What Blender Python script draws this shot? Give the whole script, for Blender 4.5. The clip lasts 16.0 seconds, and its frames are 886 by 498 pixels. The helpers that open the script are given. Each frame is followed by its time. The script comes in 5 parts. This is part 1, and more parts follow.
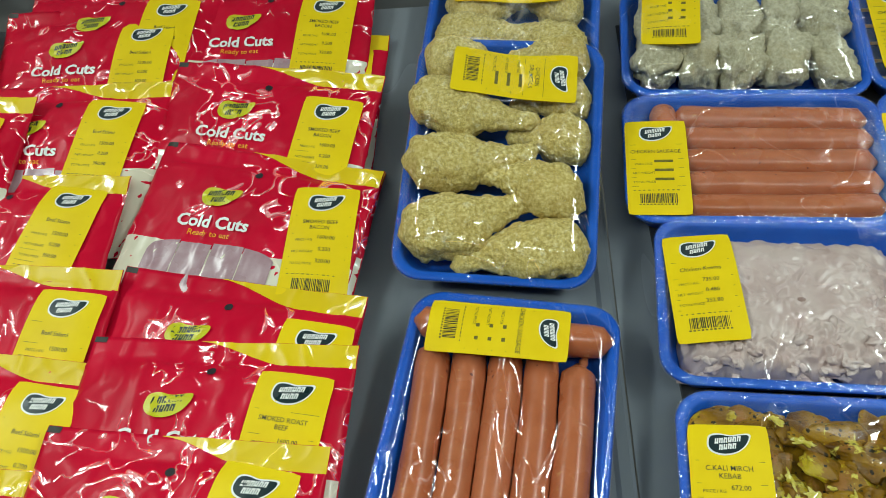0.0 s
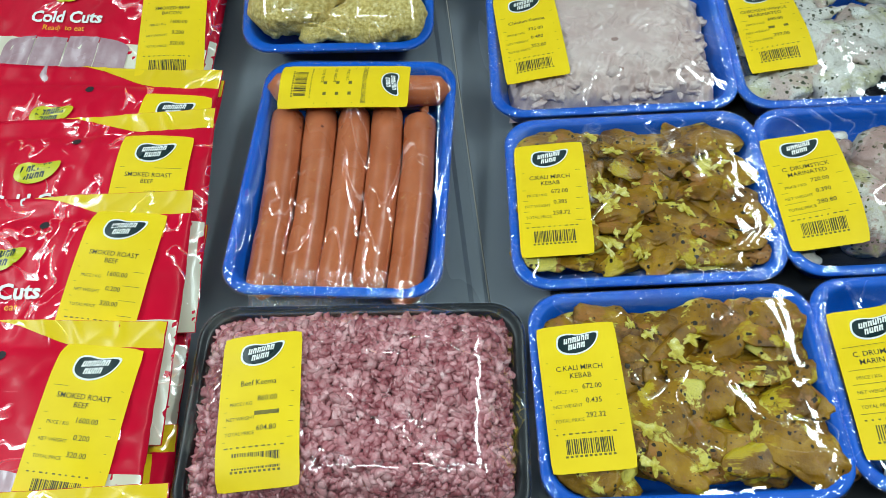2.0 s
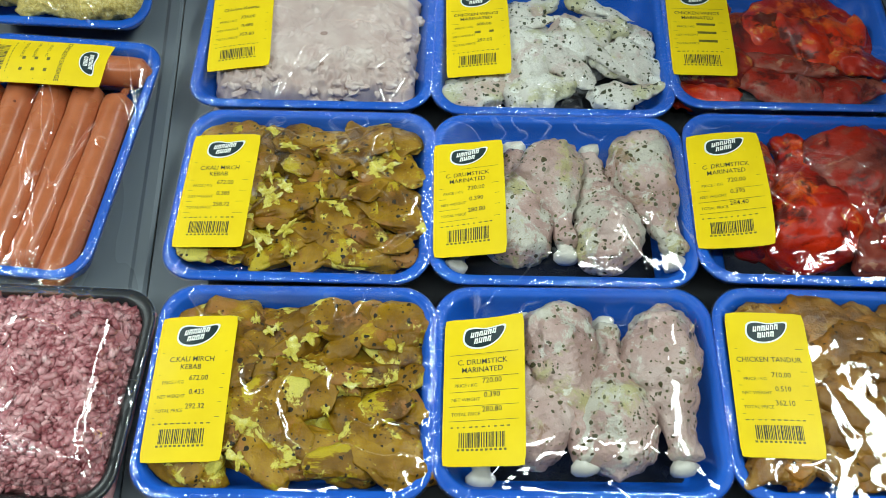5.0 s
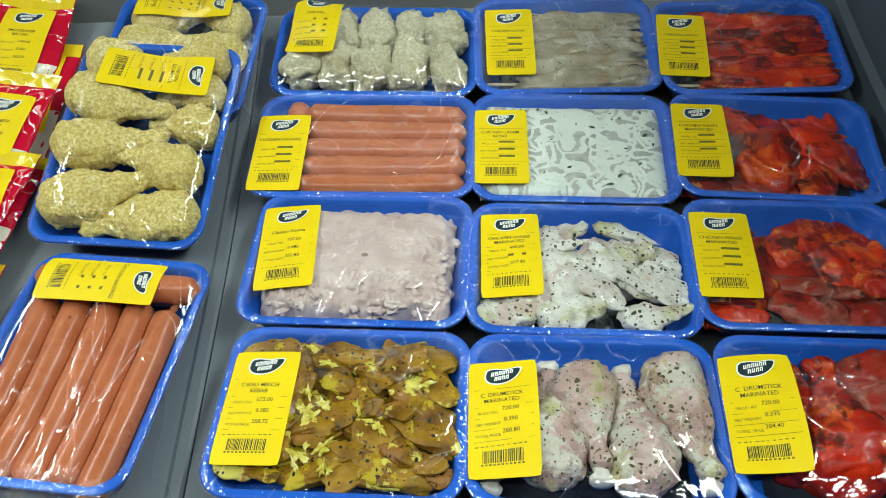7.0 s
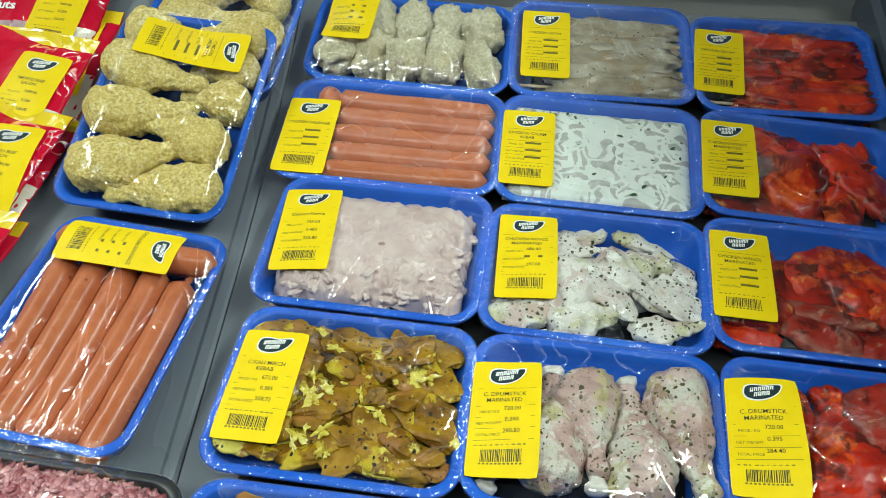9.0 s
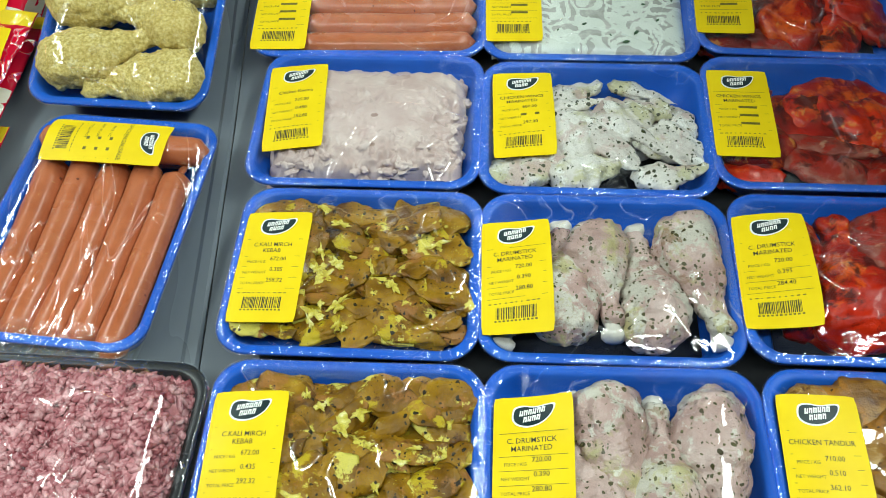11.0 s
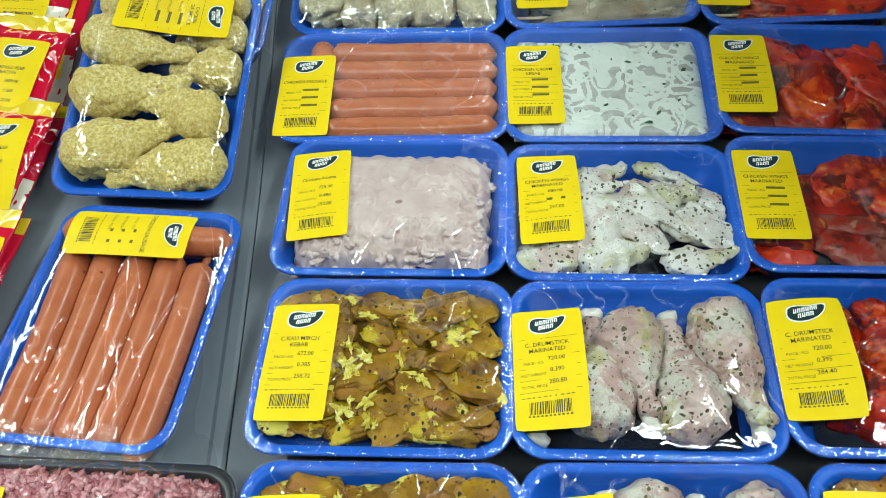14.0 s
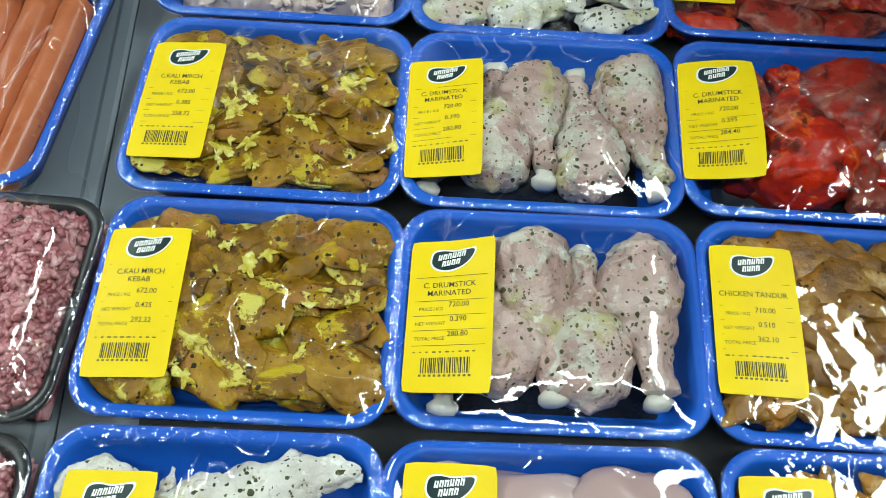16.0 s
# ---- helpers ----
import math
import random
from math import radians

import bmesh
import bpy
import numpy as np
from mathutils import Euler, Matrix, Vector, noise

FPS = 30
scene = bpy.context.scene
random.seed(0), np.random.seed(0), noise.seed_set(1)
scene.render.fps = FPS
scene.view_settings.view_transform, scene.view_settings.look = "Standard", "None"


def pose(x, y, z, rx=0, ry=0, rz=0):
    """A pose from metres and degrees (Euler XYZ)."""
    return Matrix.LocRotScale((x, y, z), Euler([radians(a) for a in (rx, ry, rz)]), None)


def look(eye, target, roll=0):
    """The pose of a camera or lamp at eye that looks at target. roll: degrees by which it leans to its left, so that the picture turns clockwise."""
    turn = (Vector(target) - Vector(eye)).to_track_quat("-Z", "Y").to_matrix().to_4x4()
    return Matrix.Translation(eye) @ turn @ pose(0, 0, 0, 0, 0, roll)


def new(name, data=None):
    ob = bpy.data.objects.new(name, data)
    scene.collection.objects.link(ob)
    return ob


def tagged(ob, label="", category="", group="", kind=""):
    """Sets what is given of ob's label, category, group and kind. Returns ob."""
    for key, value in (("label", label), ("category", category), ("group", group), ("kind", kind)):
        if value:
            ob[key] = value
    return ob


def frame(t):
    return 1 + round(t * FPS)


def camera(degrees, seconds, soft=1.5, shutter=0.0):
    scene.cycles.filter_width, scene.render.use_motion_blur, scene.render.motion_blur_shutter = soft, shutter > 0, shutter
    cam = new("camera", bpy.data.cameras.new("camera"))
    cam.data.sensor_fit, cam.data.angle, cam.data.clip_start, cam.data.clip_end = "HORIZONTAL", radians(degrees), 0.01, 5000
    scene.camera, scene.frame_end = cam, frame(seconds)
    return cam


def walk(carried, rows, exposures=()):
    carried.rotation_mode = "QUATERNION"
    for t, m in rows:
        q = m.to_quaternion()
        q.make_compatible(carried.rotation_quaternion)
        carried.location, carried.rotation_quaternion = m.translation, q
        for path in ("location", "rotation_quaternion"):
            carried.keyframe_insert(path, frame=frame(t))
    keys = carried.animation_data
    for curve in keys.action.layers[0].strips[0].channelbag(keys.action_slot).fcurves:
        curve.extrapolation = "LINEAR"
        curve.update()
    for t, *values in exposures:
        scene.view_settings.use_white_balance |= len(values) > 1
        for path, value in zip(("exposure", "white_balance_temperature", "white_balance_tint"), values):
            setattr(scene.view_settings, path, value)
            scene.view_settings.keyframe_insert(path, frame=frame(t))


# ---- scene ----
cam = camera(54.0, 16.0, soft=0.85)
PATH = [
    (0, (0.065, -0.039, 0.65), (-0.107, 1.223, -0.893), -8.1),
    (0.5, (0.082, -0.062, 0.663), (-0.067, 1.242, -0.847), -7.6),
    (1, (0.095, -0.109, 0.658), (-0.007, 1.26, -0.796), -5.7),
    (1.5, (0.111, -0.148, 0.648), (0.072, 1.109, -0.908), -5.9),
    (2, (0.117, -0.188, 0.625), (0.119, 0.886, -1.062), -6.4),
    (2.5, (0.162, -0.212, 0.627), (0.145, 0.804, -1.096), -5.7),
    (3, (0.225, -0.22, 0.621), (0.187, 0.672, -1.169), -4.2),
    (3.5, (0.289, -0.216, 0.615), (0.283, 0.674, -1.176), -2.8),
    (4, (0.335, -0.208, 0.623), (0.358, 0.697, -1.161), -3.4),
    (4.5, (0.357, -0.204, 0.627), (0.422, 0.745, -1.132), -1.5),
    (5, (0.38, -0.196, 0.634), (0.424, 0.818, -1.09), -0.7),
    (5.2, (0.383, -0.194, 0.644), (0.414, 0.869, -1.05), -1.1),
    (7.3, (0.375, -0.191, 0.663), (0.368, 1.202, -0.773), -2.1),
    (7.5, (0.379, -0.196, 0.664), (0.356, 1.205, -0.764), -1.1),
    (8, (0.388, -0.198, 0.664), (0.322, 1.214, -0.752), 0.5),
    (8.2, (0.38, -0.192, 0.662), (0.326, 1.203, -0.77), 1.5),
    (10.3, (0.381, -0.199, 0.661), (0.357, 1.137, -0.826), -2.2),
    (10.5, (0.377, -0.205, 0.651), (0.361, 1.068, -0.892), -3.1),
    (11, (0.365, -0.197, 0.646), (0.348, 0.957, -0.987), -3.0),
    (11.5, (0.373, -0.191, 0.648), (0.372, 0.974, -0.978), -3.1),
    (12, (0.377, -0.192, 0.651), (0.427, 1.08, -0.892), -1.3),
    (12.5, (0.367, -0.187, 0.654), (0.39, 1.081, -0.893), -2.5),
    (13, (0.351, -0.173, 0.674), (0.353, 1.168, -0.81), -2.2),
    (13.5, (0.347, -0.164, 0.664), (0.353, 1.173, -0.823), -2.7),
    (14, (0.347, -0.163, 0.658), (0.322, 1.086, -0.904), -4.2),
    (14.5, (0.349, -0.182, 0.638), (0.361, 0.991, -0.981), -2.6),
    (15, (0.33, -0.213, 0.615), (0.348, 0.784, -1.119), -0.5),
    (15.5, (0.36, -0.22, 0.608), (0.389, 0.754, -1.138), 0.7),
    (16, (0.397, -0.212, 0.58), (0.455, 0.75, -1.172), 2.3),
]
EXPOSURES = [(t, stops, kelvin, 10) for t, stops, kelvin in (
    (0.0, -0.36, 6500), (0.5, -0.18, 6500), (1.0, -0.12, 6400), (1.5, -0.06, 6150), (2.0, -0.16, 5950), (2.5, -0.20, 6150), (3.0, -0.24, 6350), (3.6, -0.24, 6350), (4.6, -0.06, 6350), (5.2, -0.04, 6350),
    (7.3, 0.10, 6500), (8.2, 0.10, 6500), (10.3, 0.11, 6450), (12.5, 0.12, 6400), (14.0, 0.14, 6300), (15.0, 0.04, 6250), (15.5, 0.04, 6250), (16.0, -0.03, 6350))]
walk(cam, [(t, look(eye, target, roll)) for t, eye, target, roll in PATH], EXPOSURES)

# ---------- light ----------
world = bpy.data.worlds.new("shop_ambient")
scene.world = world
world.use_nodes = True
world.node_tree.nodes["Background"].inputs["Color"].default_value = (0.75, 0.85, 1.0, 1)
world.node_tree.nodes["Background"].inputs["Strength"].default_value = 0.35


def area_lamp(name, m, sx, sy, power, color):
    d = bpy.data.lights.new(name, "AREA")
    d.shape, d.size, d.size_y, d.energy, d.color = "RECTANGLE", sx, sy, power, color
    ob = new(name, d)
    ob.matrix_world = m
    return ob


COOL = (0.86, 1.0, 0.94)
area_lamp("ceiling_light_panel", look((1.75, 0.95, 2.10), (1.75, 0.95, 0)) @ pose(0, 0, 0, 0, 0, 90), 3.2, 0.24, 76, COOL)
area_lamp("ceiling_light_panel", look((-1.75, 0.95, 2.10), (-1.75, 0.95, 0)) @ pose(0, 0, 0, 0, 0, 90), 3.2, 0.24, 84, COOL)
area_lamp("ceiling_light_panel", look((0.10, -0.60, 2.10), (0.10, -0.60, 0)), 2.4, 0.06, 24, COOL)

# ---------- materials ----------


def nodes_of(name):
    m = bpy.data.materials.new(name)
    m.use_nodes = True
    nt = m.node_tree
    return m, nt, nt.nodes["Principled BSDF"]


def add(nt, kind, **inputs):
    n = nt.nodes.new(kind)
    for k, v in inputs.items():
        n.inputs[k.replace("_", " ")].default_value = v
    return n


def coords(nt, stretch=(1, 1, 1)):
    """Places in metres, shifted by a random step for every object."""
    tc, oi = nt.nodes.new("ShaderNodeNewGeometry"), nt.nodes.new("ShaderNodeObjectInfo")
    mul = nt.nodes.new("ShaderNodeMath")
    mul.operation = "MULTIPLY"
    mul.inputs[1].default_value = 7.3
    nt.links.new(oi.outputs["Random"], mul.inputs[0])
    vm = nt.nodes.new("ShaderNodeVectorMath")
    vm.operation = "MULTIPLY"
    vm.inputs[1].default_value = stretch
    nt.links.new(tc.outputs["Position"], vm.inputs[0])
    va = nt.nodes.new("ShaderNodeVectorMath")
    va.operation = "ADD"
    nt.links.new(vm.outputs[0], va.inputs[0])
    nt.links.new(mul.outputs[0], va.inputs[1])
    return va.outputs[0]


def ramp(nt, source, stops, constant=False):
    r = nt.nodes.new("ShaderNodeValToRGB")
    e = r.color_ramp.elements
    while len(e) < len(stops):
        e.new(0.5)
    for el, (p, c) in zip(e, stops):
        el.position, el.color = p, (*c, 1)
    if constant:
        r.color_ramp.interpolation = "CONSTANT"
    nt.links.new(source, r.inputs[0])
    return r.outputs[0]


def noise_tex(nt, co, scale, detail=4.0, rough=0.55, warp=0.0):
    n = add(nt, "ShaderNodeTexNoise", Scale=scale, Detail=detail, Roughness=rough, Distortion=warp)
    nt.links.new(co, n.inputs["Vector"])
    return n.outputs["Fac"]


def mix(nt, fac, a, b):
    n = nt.nodes.new("ShaderNodeMix")
    n.data_type = "RGBA"
    if hasattr(fac, "is_linked"):
        nt.links.new(fac, n.inputs[0])
    else:
        n.inputs[0].default_value = fac
    for v, s in ((a, n.inputs[6]), (b, n.inputs[7])):
        if hasattr(v, "is_linked"):
            nt.links.new(v, s)
        else:
            s.default_value = (*v, 1)
    return n.outputs[2]


def surface(name, stops, scale=40, rough=0.5, bump=0.3, bump_scale=None, bump_dist=0.001, patches=None, specks=(), metal=0.0,
            stretch=(1, 1, 1), spec=0.5, sss=0.0, coat=0.0, crease=0.0, island=0.0):
    """A procedural surface: a noise ramp, patches (scale, from, to, colour, strength), specks of a second material, fine relief."""
    m, nt, p = nodes_of(name)
    co = coords(nt, stretch)
    col = ramp(nt, noise_tex(nt, co, scale), stops)
    for ps, lo, hi, pc, k in patches or ():
        f = ramp(nt, noise_tex(nt, co, ps, 8, 0.70, 0.35), [(lo, (0, 0, 0)), (hi, (k, k, k))])
        col = mix(nt, f, col, pc)
    if specks:
        wob = add(nt, "ShaderNodeTexNoise", Scale=210.0, Detail=2.5)
        nt.links.new(co, wob.inputs["Vector"])
        wv = nt.nodes.new("ShaderNodeVectorMath")
        wv.operation = "MULTIPLY_ADD"
        wv.inputs[1].default_value = (0.0044,) * 3
        nt.links.new(wob.outputs["Color"], wv.inputs[0])
        nt.links.new(co, wv.inputs[2])
    for ss, size, share, sc in specks:
        v = add(nt, "ShaderNodeTexVoronoi", Scale=ss, Randomness=1.0)
        nt.links.new(wv.outputs[0], v.inputs["Vector"])
        parts = nt.nodes.new("ShaderNodeSeparateColor")
        nt.links.new(v.outputs["Color"], parts.inputs[0])
        rad = nt.nodes.new("ShaderNodeMath")
        rad.operation = "MULTIPLY_ADD"
        rad.inputs[1].default_value, rad.inputs[2].default_value = size, size * 0.35
        nt.links.new(parts.outputs[1], rad.inputs[0])
        near = nt.nodes.new("ShaderNodeMath")
        near.operation = "LESS_THAN"
        nt.links.new(v.outputs["Distance"], near.inputs[0])
        nt.links.new(rad.outputs[0], near.inputs[1])
        pick = nt.nodes.new("ShaderNodeMath")
        pick.operation = "LESS_THAN"
        where = ramp(nt, noise_tex(nt, co, 24, 3), [(0.40, (0.35 * share,) * 3), (0.58, (min(1, 2.0 * share),) * 3)])
        nt.links.new(where, pick.inputs[1])
        nt.links.new(parts.outputs[0], pick.inputs[0])
        both = nt.nodes.new("ShaderNodeMath")
        both.operation = "MULTIPLY"
        nt.links.new(near.outputs[0], both.inputs[0])
        nt.links.new(pick.outputs[0], both.inputs[1])
        col = mix(nt, both.outputs[0], col, sc)
    if island:
        gi = nt.nodes.new("ShaderNodeNewGeometry")
        hv = add(nt, "ShaderNodeHueSaturation")
        lv = ramp(nt, gi.outputs["Random Per Island"], [(0.0, (1 - island,) * 3), (1.0, (1 + island,) * 3)])
        sv = ramp(nt, gi.outputs["Random Per Island"], [(0.0, (1.15,) * 3), (1.0, (1 - 0.5 * island,) * 3)])
        nt.links.new(lv, hv.inputs["Value"])
        nt.links.new(sv, hv.inputs["Saturation"])
        nt.links.new(col, hv.inputs["Color"])
        col = hv.outputs[0]
    nt.links.new(col, p.inputs["Base Color"])
    rn = ramp(nt, noise_tex(nt, co, scale * 0.6, 3), [(0.3, (rough * 0.75,) * 3), (0.7, (min(1, rough * 1.25),) * 3)])
    nt.links.new(rn, p.inputs["Roughness"])
    p.inputs["Metallic"].default_value = metal
    p.inputs["Specular IOR Level"].default_value = spec
    p.inputs["Coat Weight"].default_value = coat
    p.inputs["Coat Roughness"].default_value = 0.12
    if sss:
        p.inputs["Subsurface Weight"].default_value = sss
        p.inputs["Subsurface Radius"].default_value = (0.006, 0.003, 0.002)
        p.inputs["Subsurface Scale"].default_value = 1.0
    if bump:
        b = add(nt, "ShaderNodeBump", Strength=bump, Distance=bump_dist)
        nt.links.new(noise_tex(nt, co, bump_scale or scale * 3, 5, 0.6), b.inputs["Height"])
        nt.links.new(b.outputs[0], p.inputs["Normal"])
        if crease:
            d = nt.nodes.new("ShaderNodeMath")
            d.operation = "SUBTRACT"
            d.inputs[1].default_value = 0.5
            nt.links.new(noise_tex(nt, co, crease, 2.5, 0.5, 1.3), d.inputs[0])
            a = nt.nodes.new("ShaderNodeMath")
            a.operation = "ABSOLUTE"
            nt.links.new(d.outputs[0], a.inputs[0])
            rd = ramp(nt, a.outputs[0], [(0.0, (1, 1, 1)), (0.012, (0.5, 0.5, 0.5)), (0.030, (0, 0, 0))])
            where = ramp(nt, noise_tex(nt, co, crease * 0.6, 2), [(0.47, (0, 0, 0)), (0.53, (1, 1, 1))])
            both = nt.nodes.new("ShaderNodeMath")
            both.operation = "MULTIPLY"
            nt.links.new(rd, both.inputs[0])
            nt.links.new(where, both.inputs[1])
            b2 = add(nt, "ShaderNodeBump", Strength=1.0, Distance=0.0010)
            nt.links.new(both.outputs[0], b2.inputs["Height"])
            gl = add(nt, "ShaderNodeBsdfGlossy", Roughness=0.19)
            nt.links.new(b2.outputs[0], gl.inputs["Normal"])
            mx = nt.nodes.new("ShaderNodeAddShader")
            nt.links.new(ramp(nt, both.outputs[0], [(0.05, (0.0,) * 3), (0.30, (0.90,) * 3)]), gl.inputs["Color"])
            nt.links.new(p.outputs[0], mx.inputs[0])
            nt.links.new(gl.outputs[0], mx.inputs[1])
            nt.links.new(mx.outputs[0], nt.nodes["Material Output"].inputs["Surface"])
            p.inputs["Coat Roughness"].default_value = 0.16
    return m


def film_material(name, cells, fold, gloss, crest=0.42, fine=0.0011, stretch=(1, 1, 1)):
    """Stretched clear film: flat facets between folds, which break up what it mirrors, and a few tight creases."""
    m = bpy.data.materials.new(name)
    m.use_nodes = True
    nt = m.node_tree
    nt.nodes.remove(nt.nodes["Principled BSDF"])
    co = coords(nt, stretch)
    wob = add(nt, "ShaderNodeTexNoise", Scale=cells * 1.3, Detail=2.0)
    nt.links.new(co, wob.inputs["Vector"])
    wv = nt.nodes.new("ShaderNodeVectorMath")
    wv.operation = "MULTIPLY_ADD"
    wv.inputs[1].default_value = (0.5 / cells,) * 3
    nt.links.new(wob.outputs["Color"], wv.inputs[0])
    nt.links.new(co, wv.inputs[2])
    normal = None
    for scale, depth in ((cells, fold), (cells * 2.3, fine)):
        v = add(nt, "ShaderNodeTexVoronoi", Scale=scale, Randomness=1.0)
        v.feature = "DISTANCE_TO_EDGE"
        nt.links.new(wv.outputs[0], v.inputs["Vector"])
        b = add(nt, "ShaderNodeBump", Strength=1.0, Distance=depth)
        nt.links.new(v.outputs["Distance"], b.inputs["Height"])
        if normal:
            nt.links.new(normal, b.inputs["Normal"])
        normal = b.outputs[0]
    d = nt.nodes.new("ShaderNodeMath")
    d.operation = "SUBTRACT"
    d.inputs[1].default_value = 0.5
    nt.links.new(noise_tex(nt, co, cells * 0.7, 2.2, 0.5, 1.0), d.inputs[0])
    a = nt.nodes.new("ShaderNodeMath")
    a.operation = "ABSOLUTE"
    nt.links.new(d.outputs[0], a.inputs[0])
    ridge = ramp(nt, a.outputs[0], [(0.0, (1, 1, 1)), (0.010, (0.5, 0.5, 0.5)), (0.024, (0, 0, 0))])
    where = ramp(nt, noise_tex(nt, co, cells * 0.6, 2), [(0.46, (0, 0, 0)), (0.53, (1, 1, 1))])
    mu = nt.nodes.new("ShaderNodeMath")
    mu.operation = "MULTIPLY"
    nt.links.new(ridge, mu.inputs[0])
    nt.links.new(where, mu.inputs[1])
    b1 = add(nt, "ShaderNodeBump", Strength=1.0, Distance=0.0007)
    nt.links.new(mu.outputs[0], b1.inputs["Height"])
    nt.links.new(normal, b1.inputs["Normal"])
    clear = nt.nodes.new("ShaderNodeBsdfTransparent")
    clear.inputs[0].default_value = (0.97, 0.97, 0.97, 1)
    shine = nt.nodes.new("ShaderNodeBsdfGlossy")
    nt.links.new(ramp(nt, mu.outputs[0], [(0.0, (0.016,) * 3), (0.5, (0.12,) * 3)]), shine.inputs["Roughness"])
    nt.links.new(b1.outputs[0], shine.inputs["Normal"])
    ms = nt.nodes.new("ShaderNodeAddShader")
    nt.links.new(ramp(nt, mu.outputs[0], [(0.05, (gloss,) * 3), (0.4, (crest,) * 3)]), shine.inputs["Color"])
    nt.links.new(clear.outputs[0], ms.inputs[0])
    nt.links.new(shine.outputs[0], ms.inputs[1])
    nt.links.new(ms.outputs[0], nt.nodes["Material Output"].inputs["Surface"])
    return m


DECK = surface("grey_painted_steel", [(0.3, (0.145, 0.163, 0.182)), (0.7, (0.185, 0.205, 0.226))], 9, 0.28, 0.06, 160, 0.0004,
               patches=[(4, 0.5, 0.75, (0.10, 0.11, 0.125), 0.5)], stretch=(1, 0.25, 1))
STEEL = surface("brushed_steel", [(0.3, (0.34, 0.35, 0.355)), (0.7, (0.44, 0.45, 0.455))], 6, 0.26, 0.06, 220, 0.0003, metal=0.45, stretch=(0.12, 1, 1))
DARK = surface("dark_side_panel", [(0.3, (0.050, 0.064, 0.082)), (0.7, (0.070, 0.086, 0.106))], 8, 0.34, 0.05)
BLUE = surface("blue_foam", [(0.3, (0.005, 0.078, 0.44)), (0.7, (0.010, 0.110, 0.55))], 24, 0.45, 0.12, 700, 0.0004, spec=0.25)
BLACK = surface("black_foam", [(0.3, (0.008, 0.009, 0.011)), (0.7, (0.018, 0.020, 0.022))], 24, 0.35, 0.12, 700, 0.0004)
PAD = surface("black_absorbent_pad", [(0.3, (0.007, 0.008, 0.010)), (0.7, (0.014, 0.015, 0.018))], 60, 0.30, 0.3, 300, 0.0006)
YELLOW = surface("yellow_label_paper", [(0.3, (0.79, 0.56, 0.003)), (0.7, (0.86, 0.63, 0.006))], 30, 0.48, 0.05, 400, 0.0002, spec=0.25)
INK = surface("black_label_ink", [(0.3, (0.012, 0.014, 0.012)), (0.7, (0.03, 0.03, 0.02))], 90, 0.5, 0.0)
FAINT = surface("faded_print_ink", [(0.3, (0.10, 0.085, 0.012)), (0.7, (0.20, 0.16, 0.015))], 200, 0.5, 0.0)
LOGO_DARK = surface("logo_dark_green", [(0.3, (0.008, 0.022, 0.024)), (0.7, (0.016, 0.035, 0.036))], 50, 0.35, 0.0)
WHITE = surface("white_print", [(0.3, (0.78, 0.78, 0.74)), (0.7, (0.86, 0.86, 0.82))], 50, 0.4, 0.0)
RED = surface("red_pouch_plastic", [(0.3, (0.50, 0.002, 0.022)), (0.7, (0.63, 0.005, 0.034))], 14, 0.36, 0.12, 30, 0.002, spec=0.12, coat=0.08, crease=21)
POUCH_YELLOW = surface("yellow_pouch_plastic", [(0.3, (0.70, 0.49, 0.006)), (0.7, (0.78, 0.56, 0.010))], 14, 0.38, 0.10, 30, 0.002, spec=0.3, coat=0.04, crease=15)
POUCH_WHITE = surface("cream_pouch_plastic", [(0.3, (0.66, 0.61, 0.46)), (0.7, (0.78, 0.74, 0.60))], 14, 0.22, 0.18, 30, 0.002, coat=0.15, crease=15)
HAM = surface("sliced_ham", [(0.3, (0.34, 0.19, 0.22)), (0.6, (0.44, 0.30, 0.325)), (0.8, (0.54, 0.42, 0.43))], 45, 0.3, 0.2, coat=0.4)
OLIVE = surface("olive_green_logo", [(0.3, (0.52, 0.50, 0.01)), (0.7, (0.62, 0.58, 0.02))], 40, 0.3, 0.0)
ORANGE = surface("orange_print", [(0.3, (0.85, 0.36, 0.01)), (0.7, (0.9, 0.42, 0.02))], 40, 0.3, 0.0)
FILM = film_material("cling_film", 18, 0.0016, 0.065, 0.30, 0.0002)
FILM_CREASED = film_material("creased_cling_film", 24, 0.0017, 0.070, 0.35, 0.0003)
FILM_LONG = film_material("long_folded_film", 20, 0.0009, 0.070, 0.35, 0.0002, (1.6, 0.5, 1))
FILM_EDGE = film_material("puckered_film_edge", 90, 0.0016, 0.15, 0.40, 0.0006)

KEBAB = surface("brown_marinated_chicken", [(0.30, (0.105, 0.043, 0.001)), (0.46, (0.215, 0.102, 0.002)), (0.58, (0.31, 0.162, 0.006)), (0.70, (0.41, 0.235, 0.02))], 34, 0.34, 0.9, 85, 0.0036,
                patches=[(26, 0.55, 0.60, (0.33, 0.135, 0.035), 0.7), (17, 0.565, 0.595, (0.48, 0.36, 0.012), 0.85), (30, 0.575, 0.60, (0.64, 0.56, 0.10), 0.9), (28, 0.585, 0.625, (0.075, 0.024, 0.001), 0.85)],
                specks=[(140, 0.22, 0.42, (0.016, 0.010, 0.004)), (240, 0.22, 0.36, (0.03, 0.018, 0.005))], spec=0.3, coat=0.05)
FAT = surface("yellow_fat_marinade", [(0.30, (0.36, 0.25, 0.010)), (0.46, (0.54, 0.44, 0.035)), (0.6, (0.68, 0.60, 0.15)), (0.72, (0.80, 0.76, 0.42))], 130, 0.36, 0.9, 180, 0.003, coat=0.1)
